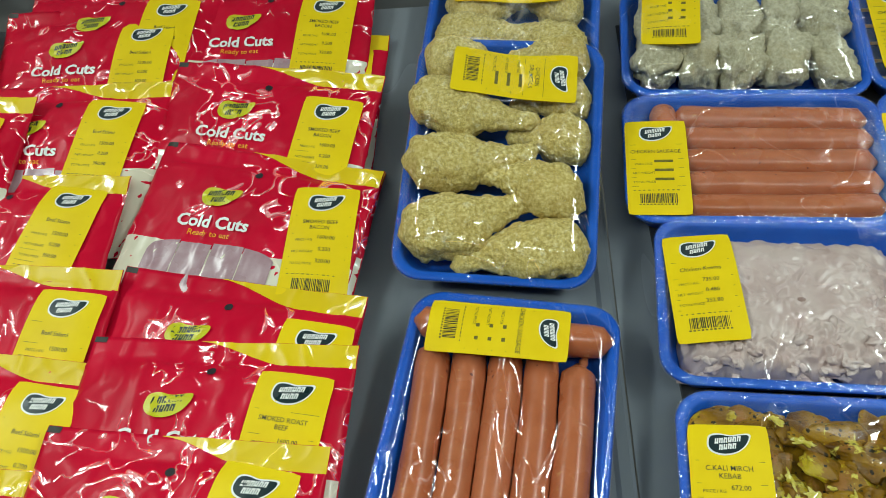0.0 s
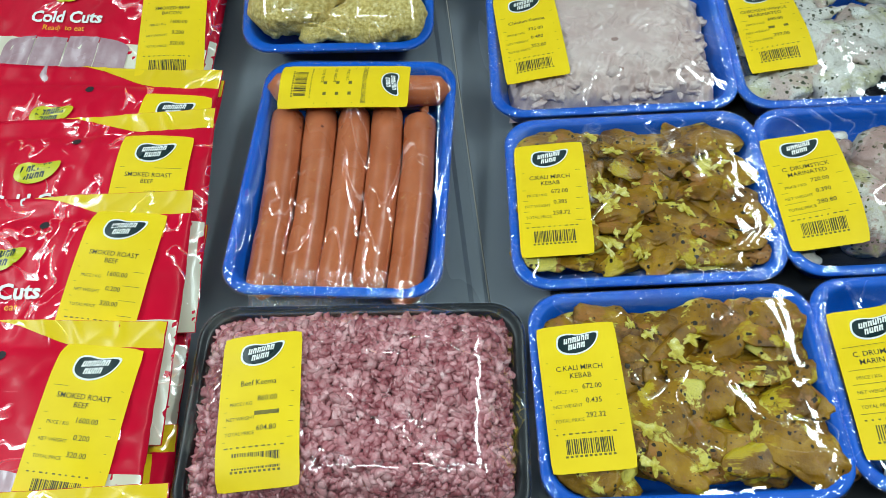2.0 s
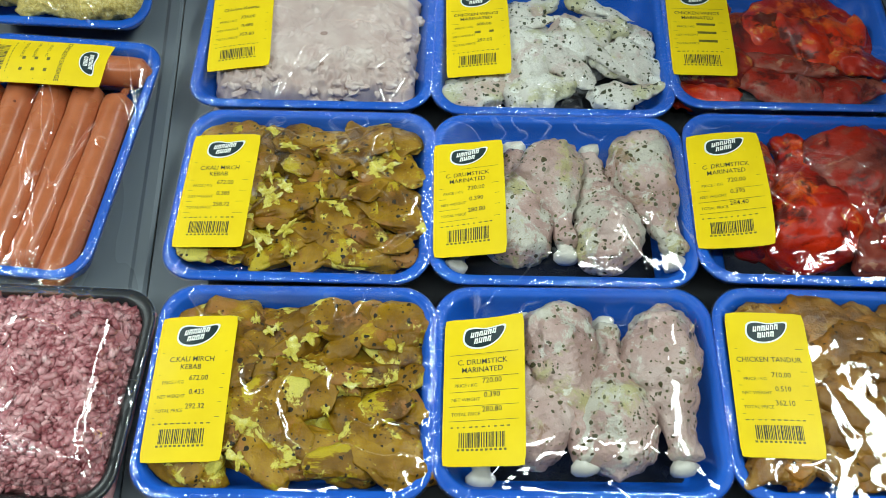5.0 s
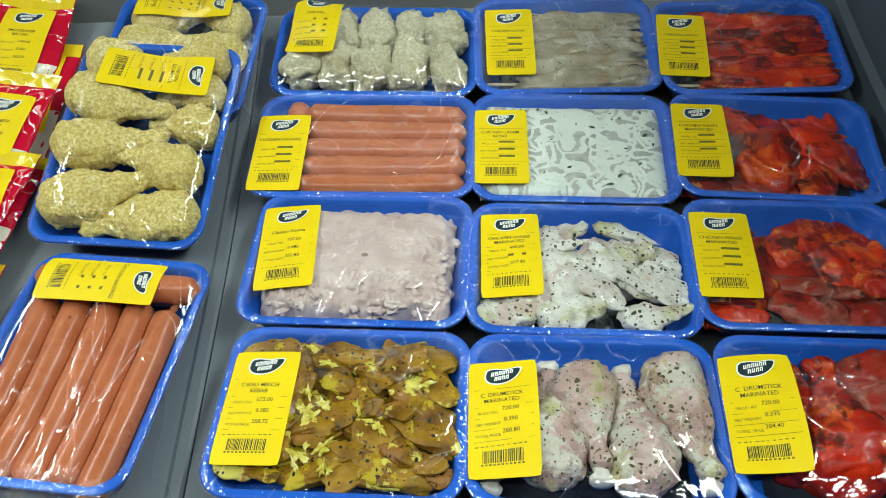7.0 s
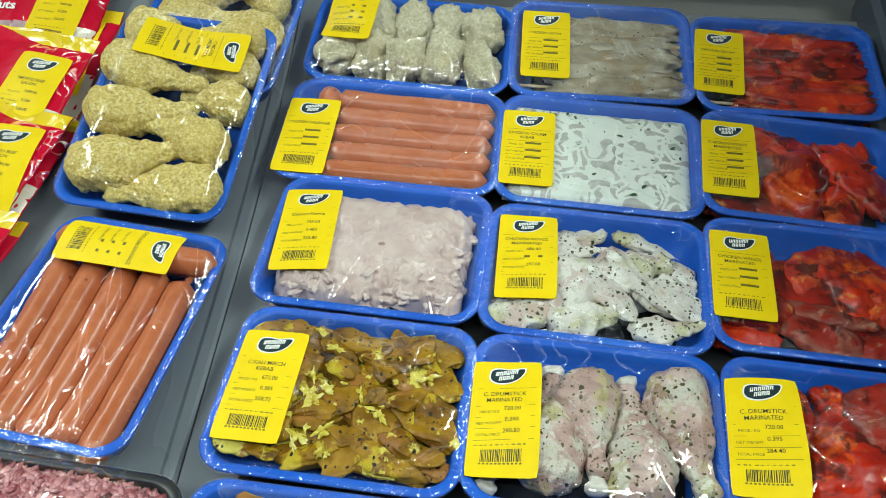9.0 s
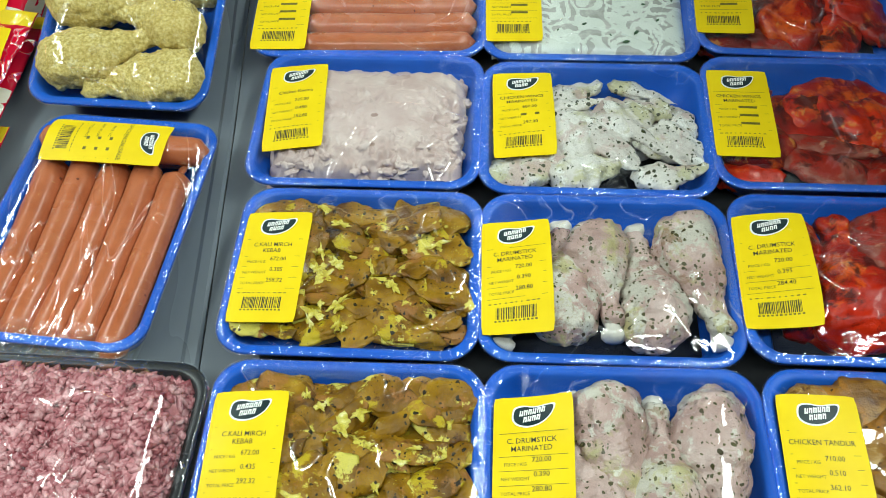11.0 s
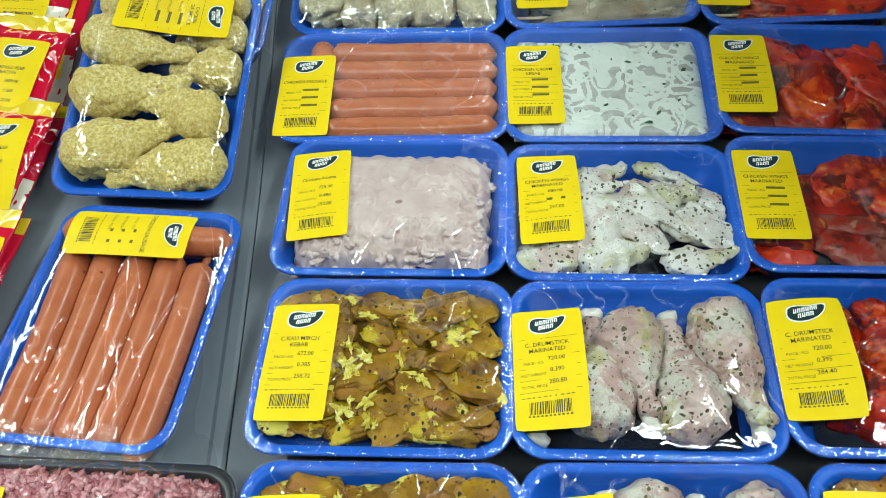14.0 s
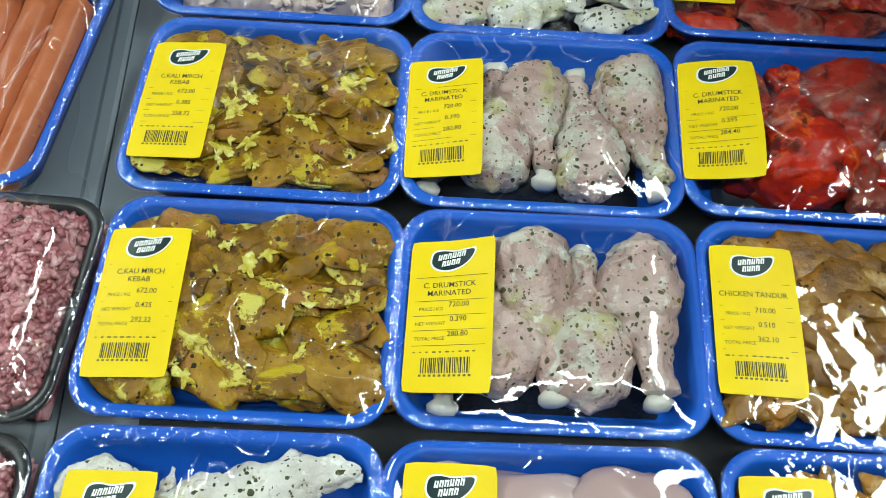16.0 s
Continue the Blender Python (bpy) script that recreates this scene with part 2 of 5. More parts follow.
TANDOOR = surface("orange_brown_chicken", [(0.30, (0.09, 0.034, 0.003)), (0.48, (0.20, 0.086, 0.009)), (0.66, (0.32, 0.165, 0.03))], 30, 0.38, 0.9, 75, 0.0034,
                  patches=[(22, 0.54, 0.62, (0.42, 0.16, 0.012), 0.6), (30, 0.57, 0.63, (0.46, 0.30, 0.12), 0.8), (26, 0.57, 0.62, (0.08, 0.026, 0.003), 0.85)], specks=[(170, 0.18, 0.35, (0.02, 0.012, 0.006))], spec=0.3, coat=0.05)
SKIN = surface("herbed_raw_chicken", [(0.32, (0.34, 0.205, 0.178)), (0.5, (0.46, 0.31, 0.275)), (0.66, (0.56, 0.425, 0.38))], 22, 0.30, 1.0, 80, 0.0050,
               patches=[(19, 0.51, 0.55, (0.53, 0.51, 0.43), 0.85), (15, 0.55, 0.61, (0.41, 0.375, 0.15), 0.8), (60, 0.58, 0.63, (0.66, 0.65, 0.57), 0.75), (36, 0.60, 0.64, (0.22, 0.11, 0.05), 0.7), (110, 0.58, 0.66, (0.26, 0.21, 0.13), 0.6)],
               specks=[(125, 0.22, 0.26, (0.060, 0.046, 0.016)), (175, 0.26, 0.30, (0.070, 0.062, 0.020)), (270, 0.26, 0.36, (0.11, 0.10, 0.035))], coat=0.12)
PALE = surface("herbed_pale_wing_skin", [(0.30, (0.52, 0.465, 0.42)), (0.5, (0.65, 0.62, 0.56)), (0.68, (0.75, 0.73, 0.67))], 22, 0.30, 1.0, 85, 0.0046,
               patches=[(16, 0.53, 0.59, (0.45, 0.43, 0.21), 0.75), (13, 0.54, 0.60, (0.50, 0.355, 0.315), 0.75), (50, 0.57, 0.61, (0.84, 0.84, 0.79), 0.7), (40, 0.61, 0.65, (0.30, 0.19, 0.06), 0.6), (120, 0.58, 0.66, (0.32, 0.29, 0.20), 0.5)],
               specks=[(125, 0.25, 0.36, (0.045, 0.048, 0.016)), (180, 0.25, 0.36, (0.038, 0.042, 0.013)), (280, 0.24, 0.36, (0.08, 0.085, 0.03))], coat=0.12)
BONE = surface("pale_cartilage", [(0.3, (0.52, 0.49, 0.43)), (0.7, (0.66, 0.63, 0.57))], 70, 0.35, 0.5, coat=0.3)
REDMEAT = surface("red_marinated_chicken", [(0.33, (0.11, 0.002, 0.001)), (0.48, (0.35, 0.009, 0.001)), (0.64, (0.62, 0.030, 0.003))], 15, 0.34, 0.7, 100, 0.0024,
                  patches=[(20, 0.53, 0.60, (0.70, 0.105, 0.006), 0.8), (60, 0.59, 0.64, (0.68, 0.30, 0.06), 0.65), (24, 0.54, 0.60, (0.045, 0.002, 0.001), 0.9), (90, 0.58, 0.66, (0.10, 0.006, 0.002), 0.6)], spec=0.25, coat=0.22)
RED_RAW = surface("red_stained_flesh", [(0.33, (0.13, 0.012, 0.007)), (0.5, (0.24, 0.042, 0.026)), (0.66, (0.36, 0.115, 0.075))], 30, 0.38, 0.8, 100, 0.0024,
                  patches=[(18, 0.51, 0.55, (0.33, 0.012, 0.002), 0.9), (50, 0.59, 0.62, (0.46, 0.23, 0.14), 0.7), (24, 0.55, 0.60, (0.06, 0.004, 0.002), 0.85)], spec=0.25, coat=0.20)
CHICKEN_MINCE = surface("chicken_mince", [(0.3, (0.49, 0.365, 0.335)), (0.5, (0.565, 0.445, 0.41)), (0.7, (0.64, 0.53, 0.49))], 40, 0.30, 0.4, 160, 0.0012,
                        specks=[(60, 0.18, 0.10, (0.30, 0.20, 0.17))], coat=0.22, island=0.10)
BEEF_MINCE = surface("beef_mince", [(0.30, (0.31, 0.080, 0.096)), (0.5, (0.47, 0.175, 0.190)), (0.70, (0.62, 0.35, 0.355))], 70, 0.32, 0.4, 260, 0.001,
                     patches=[(120, 0.56, 0.66, (0.66, 0.45, 0.45), 0.7)], coat=0.15, island=0.36)
SAUSAGE = surface("sausage_casing", [(0.3, (0.40, 0.106, 0.038)), (0.7, (0.51, 0.160, 0.068))], 30, 0.30, 0.3, 180, 0.0012,
                  patches=[(150, 0.63, 0.67, (0.62, 0.34, 0.13), 0.6), (14, 0.55, 0.7, (0.47, 0.175, 0.08), 0.5)], specks=[(110, 0.14, 0.12, (0.16, 0.04, 0.02))], spec=0.35, coat=0.25)
CREAM = surface("white_cream_marinade", [(0.3, (0.60, 0.65, 0.57)), (0.7, (0.70, 0.74, 0.67))], 40, 0.35, 0.3, 80, 0.001, specks=[(90, 0.12, 0.10, (0.03, 0.10, 0.02))], coat=0.1)
CREAM_MEAT = surface("pale_chicken_in_cream", [(0.3, (0.31, 0.315, 0.28)), (0.7, (0.46, 0.455, 0.41))], 45, 0.3, 0.4, patches=[(50, 0.58, 0.68, (0.58, 0.60, 0.53), 0.7)], coat=0.15)
HERB = surface("green_herb", [(0.3, (0.01, 0.05, 0.012)), (0.7, (0.025, 0.10, 0.025))], 200, 0.4, 0.2)
CRUMB = surface("golden_breadcrumb", [(0.32, (0.46, 0.33, 0.075)), (0.5, (0.66, 0.515, 0.155)), (0.66, (0.82, 0.70, 0.31))], 300, 0.7, 1.0, 420, 0.0024,
                patches=[(16, 0.50, 0.62, (0.58, 0.40, 0.10), 0.5), (110, 0.57, 0.62, (0.84, 0.76, 0.45), 0.6), (90, 0.60, 0.66, (0.28, 0.17, 0.03), 0.6)])
CRUMB_PALE = surface("pale_breadcrumb", [(0.3, (0.42, 0.37, 0.235)), (0.5, (0.55, 0.50, 0.335)), (0.7, (0.68, 0.635, 0.46))], 260, 0.7, 1.0, 420, 0.0022,
                     patches=[(90, 0.58, 0.64, (0.32, 0.26, 0.13), 0.5), (18, 0.55, 0.65, (0.54, 0.44, 0.25), 0.45)])
STRIP = surface("peppered_chicken_strip", [(0.3, (0.22, 0.175, 0.11)), (0.5, (0.33, 0.28, 0.19)), (0.7, (0.46, 0.42, 0.32))], 30, 0.36, 0.9, 80, 0.003,
                patches=[(22, 0.54, 0.62, (0.28, 0.17, 0.06), 0.7), (40, 0.57, 0.62, (0.56, 0.50, 0.36), 0.7)], specks=[(210, 0.20, 0.32, (0.04, 0.026, 0.012))], spec=0.3, coat=0.08)
THIGH = surface("smooth_raw_thigh", [(0.3, (0.42, 0.275, 0.265)), (0.7, (0.51, 0.365, 0.35))], 14, 0.26, 0.2, 90, 0.0008, patches=[(14, 0.58, 0.66, (0.62, 0.54, 0.49), 0.8)], coat=0.2)
WOOD = surface("wooden_stick", [(0.3, (0.55, 0.42, 0.24)), (0.7, (0.68, 0.55, 0.36))], 200, 0.6, 0.3)
PLASTER = surface("grey_painted_plaster", [(0.3, (0.085, 0.087, 0.09)), (0.7, (0.11, 0.112, 0.115))], 3, 0.8, 0.15, 60, 0.002)
TILE = surface("beige_floor", [(0.3, (0.40, 0.37, 0.32)), (0.7, (0.50, 0.47, 0.42))], 4, 0.4, 0.05)
# Near black for the painted shade between trays and for the pouch hang holes.
SHADE_AND_HOLE = surface("gap_shade_and_hole", [(0.3, (0.010, 0.011, 0.013)), (0.7, (0.018, 0.019, 0.022))], 40, 0.6, 0.1)
BAG = surface("brown_loaf_crust", [(0.3, (0.26, 0.12, 0.045)), (0.7, (0.46, 0.26, 0.11))], 30, 0.5, 0.5)

# ---------- mesh helpers ----------


def link_mesh(name, me, mats, parent=None, m=None, label="", smooth=True):
    for mt in mats if isinstance(mats, (list, tuple)) else [mats]:
        if mt.name not in me.materials:
            me.materials.append(mt)
    if smooth:
        me.shade_smooth()
    ob = new(name, me)
    if parent:
        ob.parent = parent
    if m is not None:
        ob.matrix_basis = m
    if label:
        tagged(ob, label=label)
    return ob


def part(name, bm, mats, parent=None, label="", m=None, smooth=True):
    me = bpy.data.meshes.new(name)
    bm.normal_update()
    bm.to_mesh(me)
    bm.free()
    return link_mesh(name, me, mats, parent, m, label, smooth)


def empty(name, m):
    ob = new(name)
    ob.empty_display_size = 0.02
    ob.matrix_basis = m
    return ob


def outline(a, b, r, n=8):
    """A rounded rectangle, half sizes a and b, corner radius r."""
    pts = []
    for cx, cy, t0 in ((a - r, b - r, 0), (-a + r, b - r, 90), (-a + r, -b + r, 180), (a - r, -b + r, 270)):
        for i in range(n + 1):
            t = radians(t0 + 90 * i / n)
            pts.append((cx + r * math.cos(t), cy + r * math.sin(t)))
    return pts


def loft(rings, cap_start=True, cap_end=True):
    bm = bmesh.new()
    vs = [[bm.verts.new(p) for p in ring] for ring in rings]
    n = len(vs[0])
    for r0, r1 in zip(vs, vs[1:]):
        for i in range(n):
            bm.faces.new((r0[i], r0[(i + 1) % n], r1[(i + 1) % n], r1[i]))
    if cap_start:
        bm.faces.new(list(reversed(vs[0])))
    if cap_end:
        bm.faces.new(vs[-1])
    return bm


def box(x0, y0, z0, x1, y1, z1, bevel=0.0):
    bm = bmesh.new()
    bmesh.ops.create_cube(bm, size=1)
    for v in bm.verts:
        v.co = Vector((x0 + (v.co.x + 0.5) * (x1 - x0), y0 + (v.co.y + 0.5) * (y1 - y0), z0 + (v.co.z + 0.5) * (z1 - z0)))
    if bevel:
        bmesh.ops.bevel(bm, geom=bm.edges[:], offset=bevel, segments=2, affect="EDGES")
    return bm


def blob(rx, ry, rz, seed, amp=0.25, freq=1.6, fine=0.06, sub=3, square=0.0):
    """An irregular lump."""
    bm = bmesh.new()
    bmesh.ops.create_icosphere(bm, subdivisions=sub, radius=1)
    off = Vector((seed * 3.17, seed * 1.31, seed * 2.23))
    for v in bm.verts:
        d = v.co.normalized()
        if square:
            k = 1 / max(abs(d.x), abs(d.y), abs(d.z))
            d = d * (1 - square + square * k)
        s = 1 + amp * noise.noise(v.co * freq + off) + fine * noise.noise(v.co * freq * 4 + off)
        v.co = Vector((d.x * rx * s, d.y * ry * s, d.z * rz * s))
    return bm


def mesh_of(bm, name):
    me = bpy.data.meshes.new(name)
    bm.normal_update()
    bm.to_mesh(me)
    bm.free()
    return me


def lathe_x(profile, seg=14, seed=0.0, amp=0.0, freq=40, bend=0.0, flat=1.0):
    """A body round the x axis from (x, radius) pairs."""
    rings = []
    length = profile[-1][0] - profile[0][0]
    for x, r in profile:
        ring = []
        u = (x - profile[0][0]) / length - 0.5
        for i in range(seg):
            t = math.tau * i / seg
            p = Vector((x, r * math.cos(t), r * math.sin(t)))
            k = 1 + amp * noise.noise(p * freq + Vector((seed, seed * 2, 0))) + 0.35 * amp * noise.noise(p * freq * 3.6 + Vector((0, seed, seed)))
            ring.append((x, p.y * k + bend * (u * u * 4 - 0.33), p.z * k * flat))
        rings.append(ring)
    return loft(rings)


# ---------- drumstick, wing, sausage and chunk shapes, shared by many pieces ----------
def smooth_steps(points, u):
    """A soft curve through (place, value) pairs."""
    for (u0, r0), (u1, r1) in zip(points, points[1:]):
        if u <= u1:
            k = (u - u0) / (u1 - u0)
            return r0 + (r1 - r0) * k * k * (3 - 2 * k) if 0.05 < u0 else r0 + (r1 - r0) * math.sin(k * math.pi / 2)
    return points[-1][1]


STICK_SHAPE = ((0.0, 0.04), (0.14, 0.86), (0.32, 1.0), (0.46, 0.90), (0.62, 0.66), (0.76, 0.42), (0.86, 0.37), (0.93, 0.42), (0.975, 0.38), (1.0, 0.05))


def drumstick_mesh(seed, amp=0.22, fat=1.08, seg=44):
    """A fleshy bulb that narrows to a shank with a knuckle; folds of skin run along it."""
    prof = [(-0.045 + 0.118 * i / 60, 0.0275 * fat * smooth_steps(STICK_SHAPE, i / 60)) for i in range(61)]
    bm = lathe_x(prof, seg, seed * 5.3, amp, 30, 0.006)
    off = Vector((seed, seed * 2.1, 0))
    bm.normal_update()
    for v in bm.verts:
        q = Vector((v.co.x * 34, v.co.y * 75, v.co.z * 75)) + off
        v.co += v.normal * (0.0042 * abs(noise.noise(q)) + 0.0022 * abs(noise.noise(q * 2.7)) + 0.0014 * noise.noise(v.co * 170 + off) - 0.002)
    return mesh_of(bm, "drumstick")


def sausage_mesh(length, r, seed, bend=0.003):
    prof = []
    n = 18
    for i in range(n + 1):
        u = i / n
        e = min(u, 1 - u) * length
        k = math.sqrt(max(0.0, 1 - (1 - min(1, e / (r * 1.1))) ** 2))
        prof.append((-length / 2 + u * length, max(r * k * (1 + 0.03 * math.sin(u * 9 + seed)), r * 0.18)))
    return mesh_of(lathe_x(prof, 18, seed * 3.1, 0.05, 60, bend), "sausage")


WING_SHAPES = {
    "flat": ((0.0, 0.05), (0.10, 0.62), (0.30, 0.95), (0.55, 1.0), (0.80, 0.72), (0.94, 0.50), (1.0, 0.05)),
    "drumette": ((0.0, 0.05), (0.14, 0.95), (0.34, 1.10), (0.58, 0.78), (0.78, 0.46), (0.92, 0.46), (1.0, 0.06)),
    "tip": ((0.0, 0.05), (0.12, 0.80), (0.32, 0.95), (0.60, 0.60), (0.85, 0.28), (1.0, 0.04)),
}


def wing_mesh(seed, kind):
    """A wing joint, bent, with a fold of loose skin along one side; half as long as 0.035 m each way."""
    prof = [(-0.035 + 0.070 * i / 40, 0.0145 * smooth_steps(WING_SHAPES[kind], i / 40)) for i in range(41)]
    bm = lathe_x(prof, 32, seed * 6.7, 0.16, 46, 0.008 * math.sin(seed * 2.4), 0.66 if kind == "flat" else 0.8)
    off = Vector((seed * 1.3, seed, seed * 0.7))
    bm.normal_update()
    for v in bm.verts:
        q = Vector((v.co.x * 40, v.co.y * 110, v.co.z * 90)) + off
        v.co += v.normal * (0.0040 * abs(noise.noise(q)) + 0.0020 * abs(noise.noise(q * 2.5)) + 0.0012 * noise.noise(v.co * 190 + off) - 0.0015)
        if kind != "tip" and v.co.y > 0.005:
            v.co.y += 0.0035 * (0.5 + noise.noise(Vector((v.co.x * 60, seed, 0))))
            v.co.z *= 0.72
    return mesh_of(bm, "wing_joint")


def cut_piece(seed, flat=0.38, p=11, rough=0.10):
    """A piece of meat with cut faces and softened edges, about one across."""
    rng = random.Random(seed)
    planes = []
    for _ in range(9):
        n = Vector((rng.gauss(0, 1), rng.gauss(0, 1), rng.gauss(0, 1))).normalized()
        planes.append(n / rng.uniform(0.62, 1.02))
    bm = bmesh.new()
    bmesh.ops.create_icosphere(bm, subdivisions=4, radius=1)
    off = Vector((seed * 3.17, seed * 1.31, seed * 2.23))
    for v in bm.verts:
        d = v.co.normalized()
        k = sum(max(0.0, d.dot(n)) ** p for n in planes) ** (1 / p)
        r = min(1.08, 1 / max(k, 0.55)) * (1 + 0.24 * noise.noise(d * 1.8 + off) + rough * noise.noise(d * 4.5 + off) + 0.6 * rough * noise.noise(d * 11 + off))
        v.co = Vector((d.x * r, d.y * r * 0.78, d.z * r * flat))
    return bm


CHUNKS = [mesh_of(cut_piece(3 * i + 1, 0.36, 14, 0.07), "chunk") for i in range(12)]
SMALL = [mesh_of(blob(1, 0.5, 0.3, 2.7 * i + 5, 0.6, 2.2, 0.25, 3), "fat_piece") for i in range(5)]
STICKS = [drumstick_mesh(i + 1) for i in range(5)]
RED_STICKS = [drumstick_mesh(i + 11, 0.12, 1.30) for i in range(4)]
BONES = [mesh_of(lathe_x([(-0.016, 0.004), (-0.012, 0.0062), (-0.004, 0.0058), (0.003, 0.0064), (0.008, 0.0088), (0.012, 0.0092), (0.0155, 0.0072), (0.017, 0.002)], 14, i * 2.3 + 1, 0.45, 120), "bone") for i in range(4)]
WINGS = [wing_mesh(i + 1, k) for i, k in enumerate(("drumette", "flat", "tip", "drumette", "flat", "flat"))]
WING_TIPS = [wing_mesh(i + 11, "tip") for i in range(3)]
RED_CHUNKS = [wing_mesh(i + 31, k) for i, k in enumerate(("flat", "drumette", "flat", "drumette", "flat", "drumette"))]
TAN_CHUNKS = [mesh_of(cut_piece(5 * i + 52, 0.45, 7, 0.10), "tandoor_piece") for i in range(9)]
CREAM_CHUNKS = [mesh_of(blob(1, 0.6, 0.5, 1.6 * i + 71, 0.55, 1.7, 0.2, 3), "cream_piece") for i in range(5)]


def crumbed(bm, seed, amp):
    for v in bm.verts:
        v.co += v.normal * amp * (noise.noise(v.co * 300 + Vector((seed, 0, seed))) + 0.8 * noise.noise(v.co * 170 + Vector((0, seed, seed))))
    return bm


def crumb_lump(rx, ry, rz, seed):
    bm = blob(rx, ry, rz, seed, 0.34, 1.8, 0.18, 4, 0.25)
    bm.normal_update()
    return mesh_of(crumbed(bm, seed, 0.0010), "crumbed_piece")


CRUMB_LUMPS = [crumb_lump(0.0205, 0.031, 0.021, i + 1) for i in range(5)]


def crumb_stick(seed):
    shape = ((0.0, 0.04), (0.14, 0.86), (0.32, 1.0), (0.48, 0.90), (0.64, 0.60), (0.80, 0.38), (0.95, 0.34), (1.0, 0.05))
    prof = [(-0.05 + 0.112 * i / 56, 0.0250 * smooth_steps(shape, i / 56)) for i in range(57)]
    bm = lathe_x(prof, 56, seed * 4.1, 0.24, 32, 0.006, 0.9)
    bm.normal_update()
    return mesh_of(crumbed(bm, seed, 0.0015), "crumbed_drumstick")


CRUMB_STICKS = [crumb_stick(i + 1.5) for i in range(4)]


TWINS = {}


def in_material(me, mt):
    """The same mesh once for every material."""
    if (me.name, mt.name) not in TWINS:
        TWINS[me.name, mt.name] = me.copy()
        TWINS[me.name, mt.name].materials.clear()
    return TWINS[me.name, mt.name]


def put(name, me, mt, parent, x, y, z, s=1.0, yaw=0.0, rx=0.0, ry=0.0, label="", sy=None, sz=None):
    m = pose(x, y, z, rx, ry, yaw) @ Matrix.Diagonal((s, s if sy is None else sy, s if sz is None else sz, 1))
    return link_mesh(name, in_material(me, mt), mt, parent, m, label)


def between(name, me, mt, parent, a, b, z, s=1.0, rx=0.0, natural=0.118, tilt=0.0, flat=0.86):
    """A drumstick whose thick end is at a and whose knob is at b."""
    dx, dy = b[0] - a[0], b[1] - a[1]
    yaw = math.degrees(math.atan2(dy, dx))
    k = s * (math.hypot(dx, dy) + 0.03) / natural
    return put(name, me, mt, parent, a[0] + dx * 0.18, a[1] + dy * 0.18, z, k, yaw, 0, tilt, sy=s, sz=s * flat)


def pressed(name, src, mt, parent, m, lid, base=0.006, soft=0.0035):
    """A piece of its own shape, pushed flat under the film at height lid."""
    me = src.copy()
    me.materials.clear()
    co = np.empty(len(me.vertices) * 3)
    me.vertices.foreach_get("co", co)
    k = np.array(m)
    co = co.reshape(-1, 3) @ k[:3, :3].T + k[:3, 3]
    co[:, 2] = lid - soft * np.logaddexp(0, (lid - co[:, 2]) / soft)
    co[:, 2] = np.maximum(co[:, 2], base)
    me.vertices.foreach_set("co", co.ravel())
    me.update()
    return link_mesh(name, me, mt, parent)


# ---------- writing ----------
TEXTS = {}


def text_polys(body, size):
    """Flat polygons of a line of writing, centred, cap height about 0.7 of size."""
    if body not in TEXTS:
        cu = bpy.data.curves.new("writing", "FONT")
        cu.body, cu.align_x, cu.size, cu.resolution_u, cu.offset = body, "CENTER", 1.0, 2, 0.030 if body == "Cold Cuts" else 0.004
        ob = new("writing", cu)
        dg = bpy.context.evaluated_depsgraph_get()
        me = bpy.data.meshes.new_from_object(ob.evaluated_get(dg))
        TEXTS[body] = ([v.co.copy() for v in me.vertices], [tuple(p.vertices) for p in me.polygons])
        bpy.data.objects.remove(ob)
        bpy.data.curves.remove(cu)
        bpy.data.meshes.remove(me)
    return TEXTS[body]


class Print:
    """Flat print collected in (x, y) and laid on a curved surface."""

    def __init__(self):
        self.v, self.f, self.k = [], [], []

    def poly(self, pts, k=0, lift=0.0):
        i = len(self.v)
        self.v += [(x, y, lift) for x, y in pts]
        self.f.append(tuple(range(i, i + len(pts))))
        self.k.append(k)

    def disc(self, pts, k=0, lift=0.0):
        """A filled outline in rings, so that it follows a bent surface."""
        cx, cy = sum(p[0] for p in pts) / len(pts), sum(p[1] for p in pts) / len(pts)
        rings = [[(cx + (x - cx) * f, cy + (y - cy) * f) for x, y in pts] for f in (0.02, 0.35, 0.7, 1.0)]
        n = len(pts)
        for r0, r1 in zip(rings, rings[1:]):
            for i in range(n):
                self.poly([r0[i], r1[i], r1[(i + 1) % n], r0[(i + 1) % n]], k, lift)

    def bar(self, x0, y0, x1, y1, k=0, lift=0.0):
        self.poly([(x0, y0), (x1, y0), (x1, y1), (x0, y1)], k, lift)

    def text(self, body, x, y, size, k=0, lift=0.0, wide=1.0, lean=0.0):
        vs, fs = text_polys(body, size)
        i = len(self.v)
        self.v += [(x + (c.x * wide + lean * c.y) * size, y + c.y * size, lift) for c in vs]
        self.f += [tuple(i + j for j in p) for p in fs]
        self.k += [k] * len(fs)

    def lay(self, name, mats, parent, height, m=None):
        me = bpy.data.meshes.new(name)
        me.from_pydata([(x, y, height(x, y) + l) for x, y, l in self.v], [], self.f)
        for mt in mats:
            me.materials.append(mt)
        me.polygons.foreach_set("material_index", self.k)
        return link_mesh(name, me, [], parent, m, smooth=False)


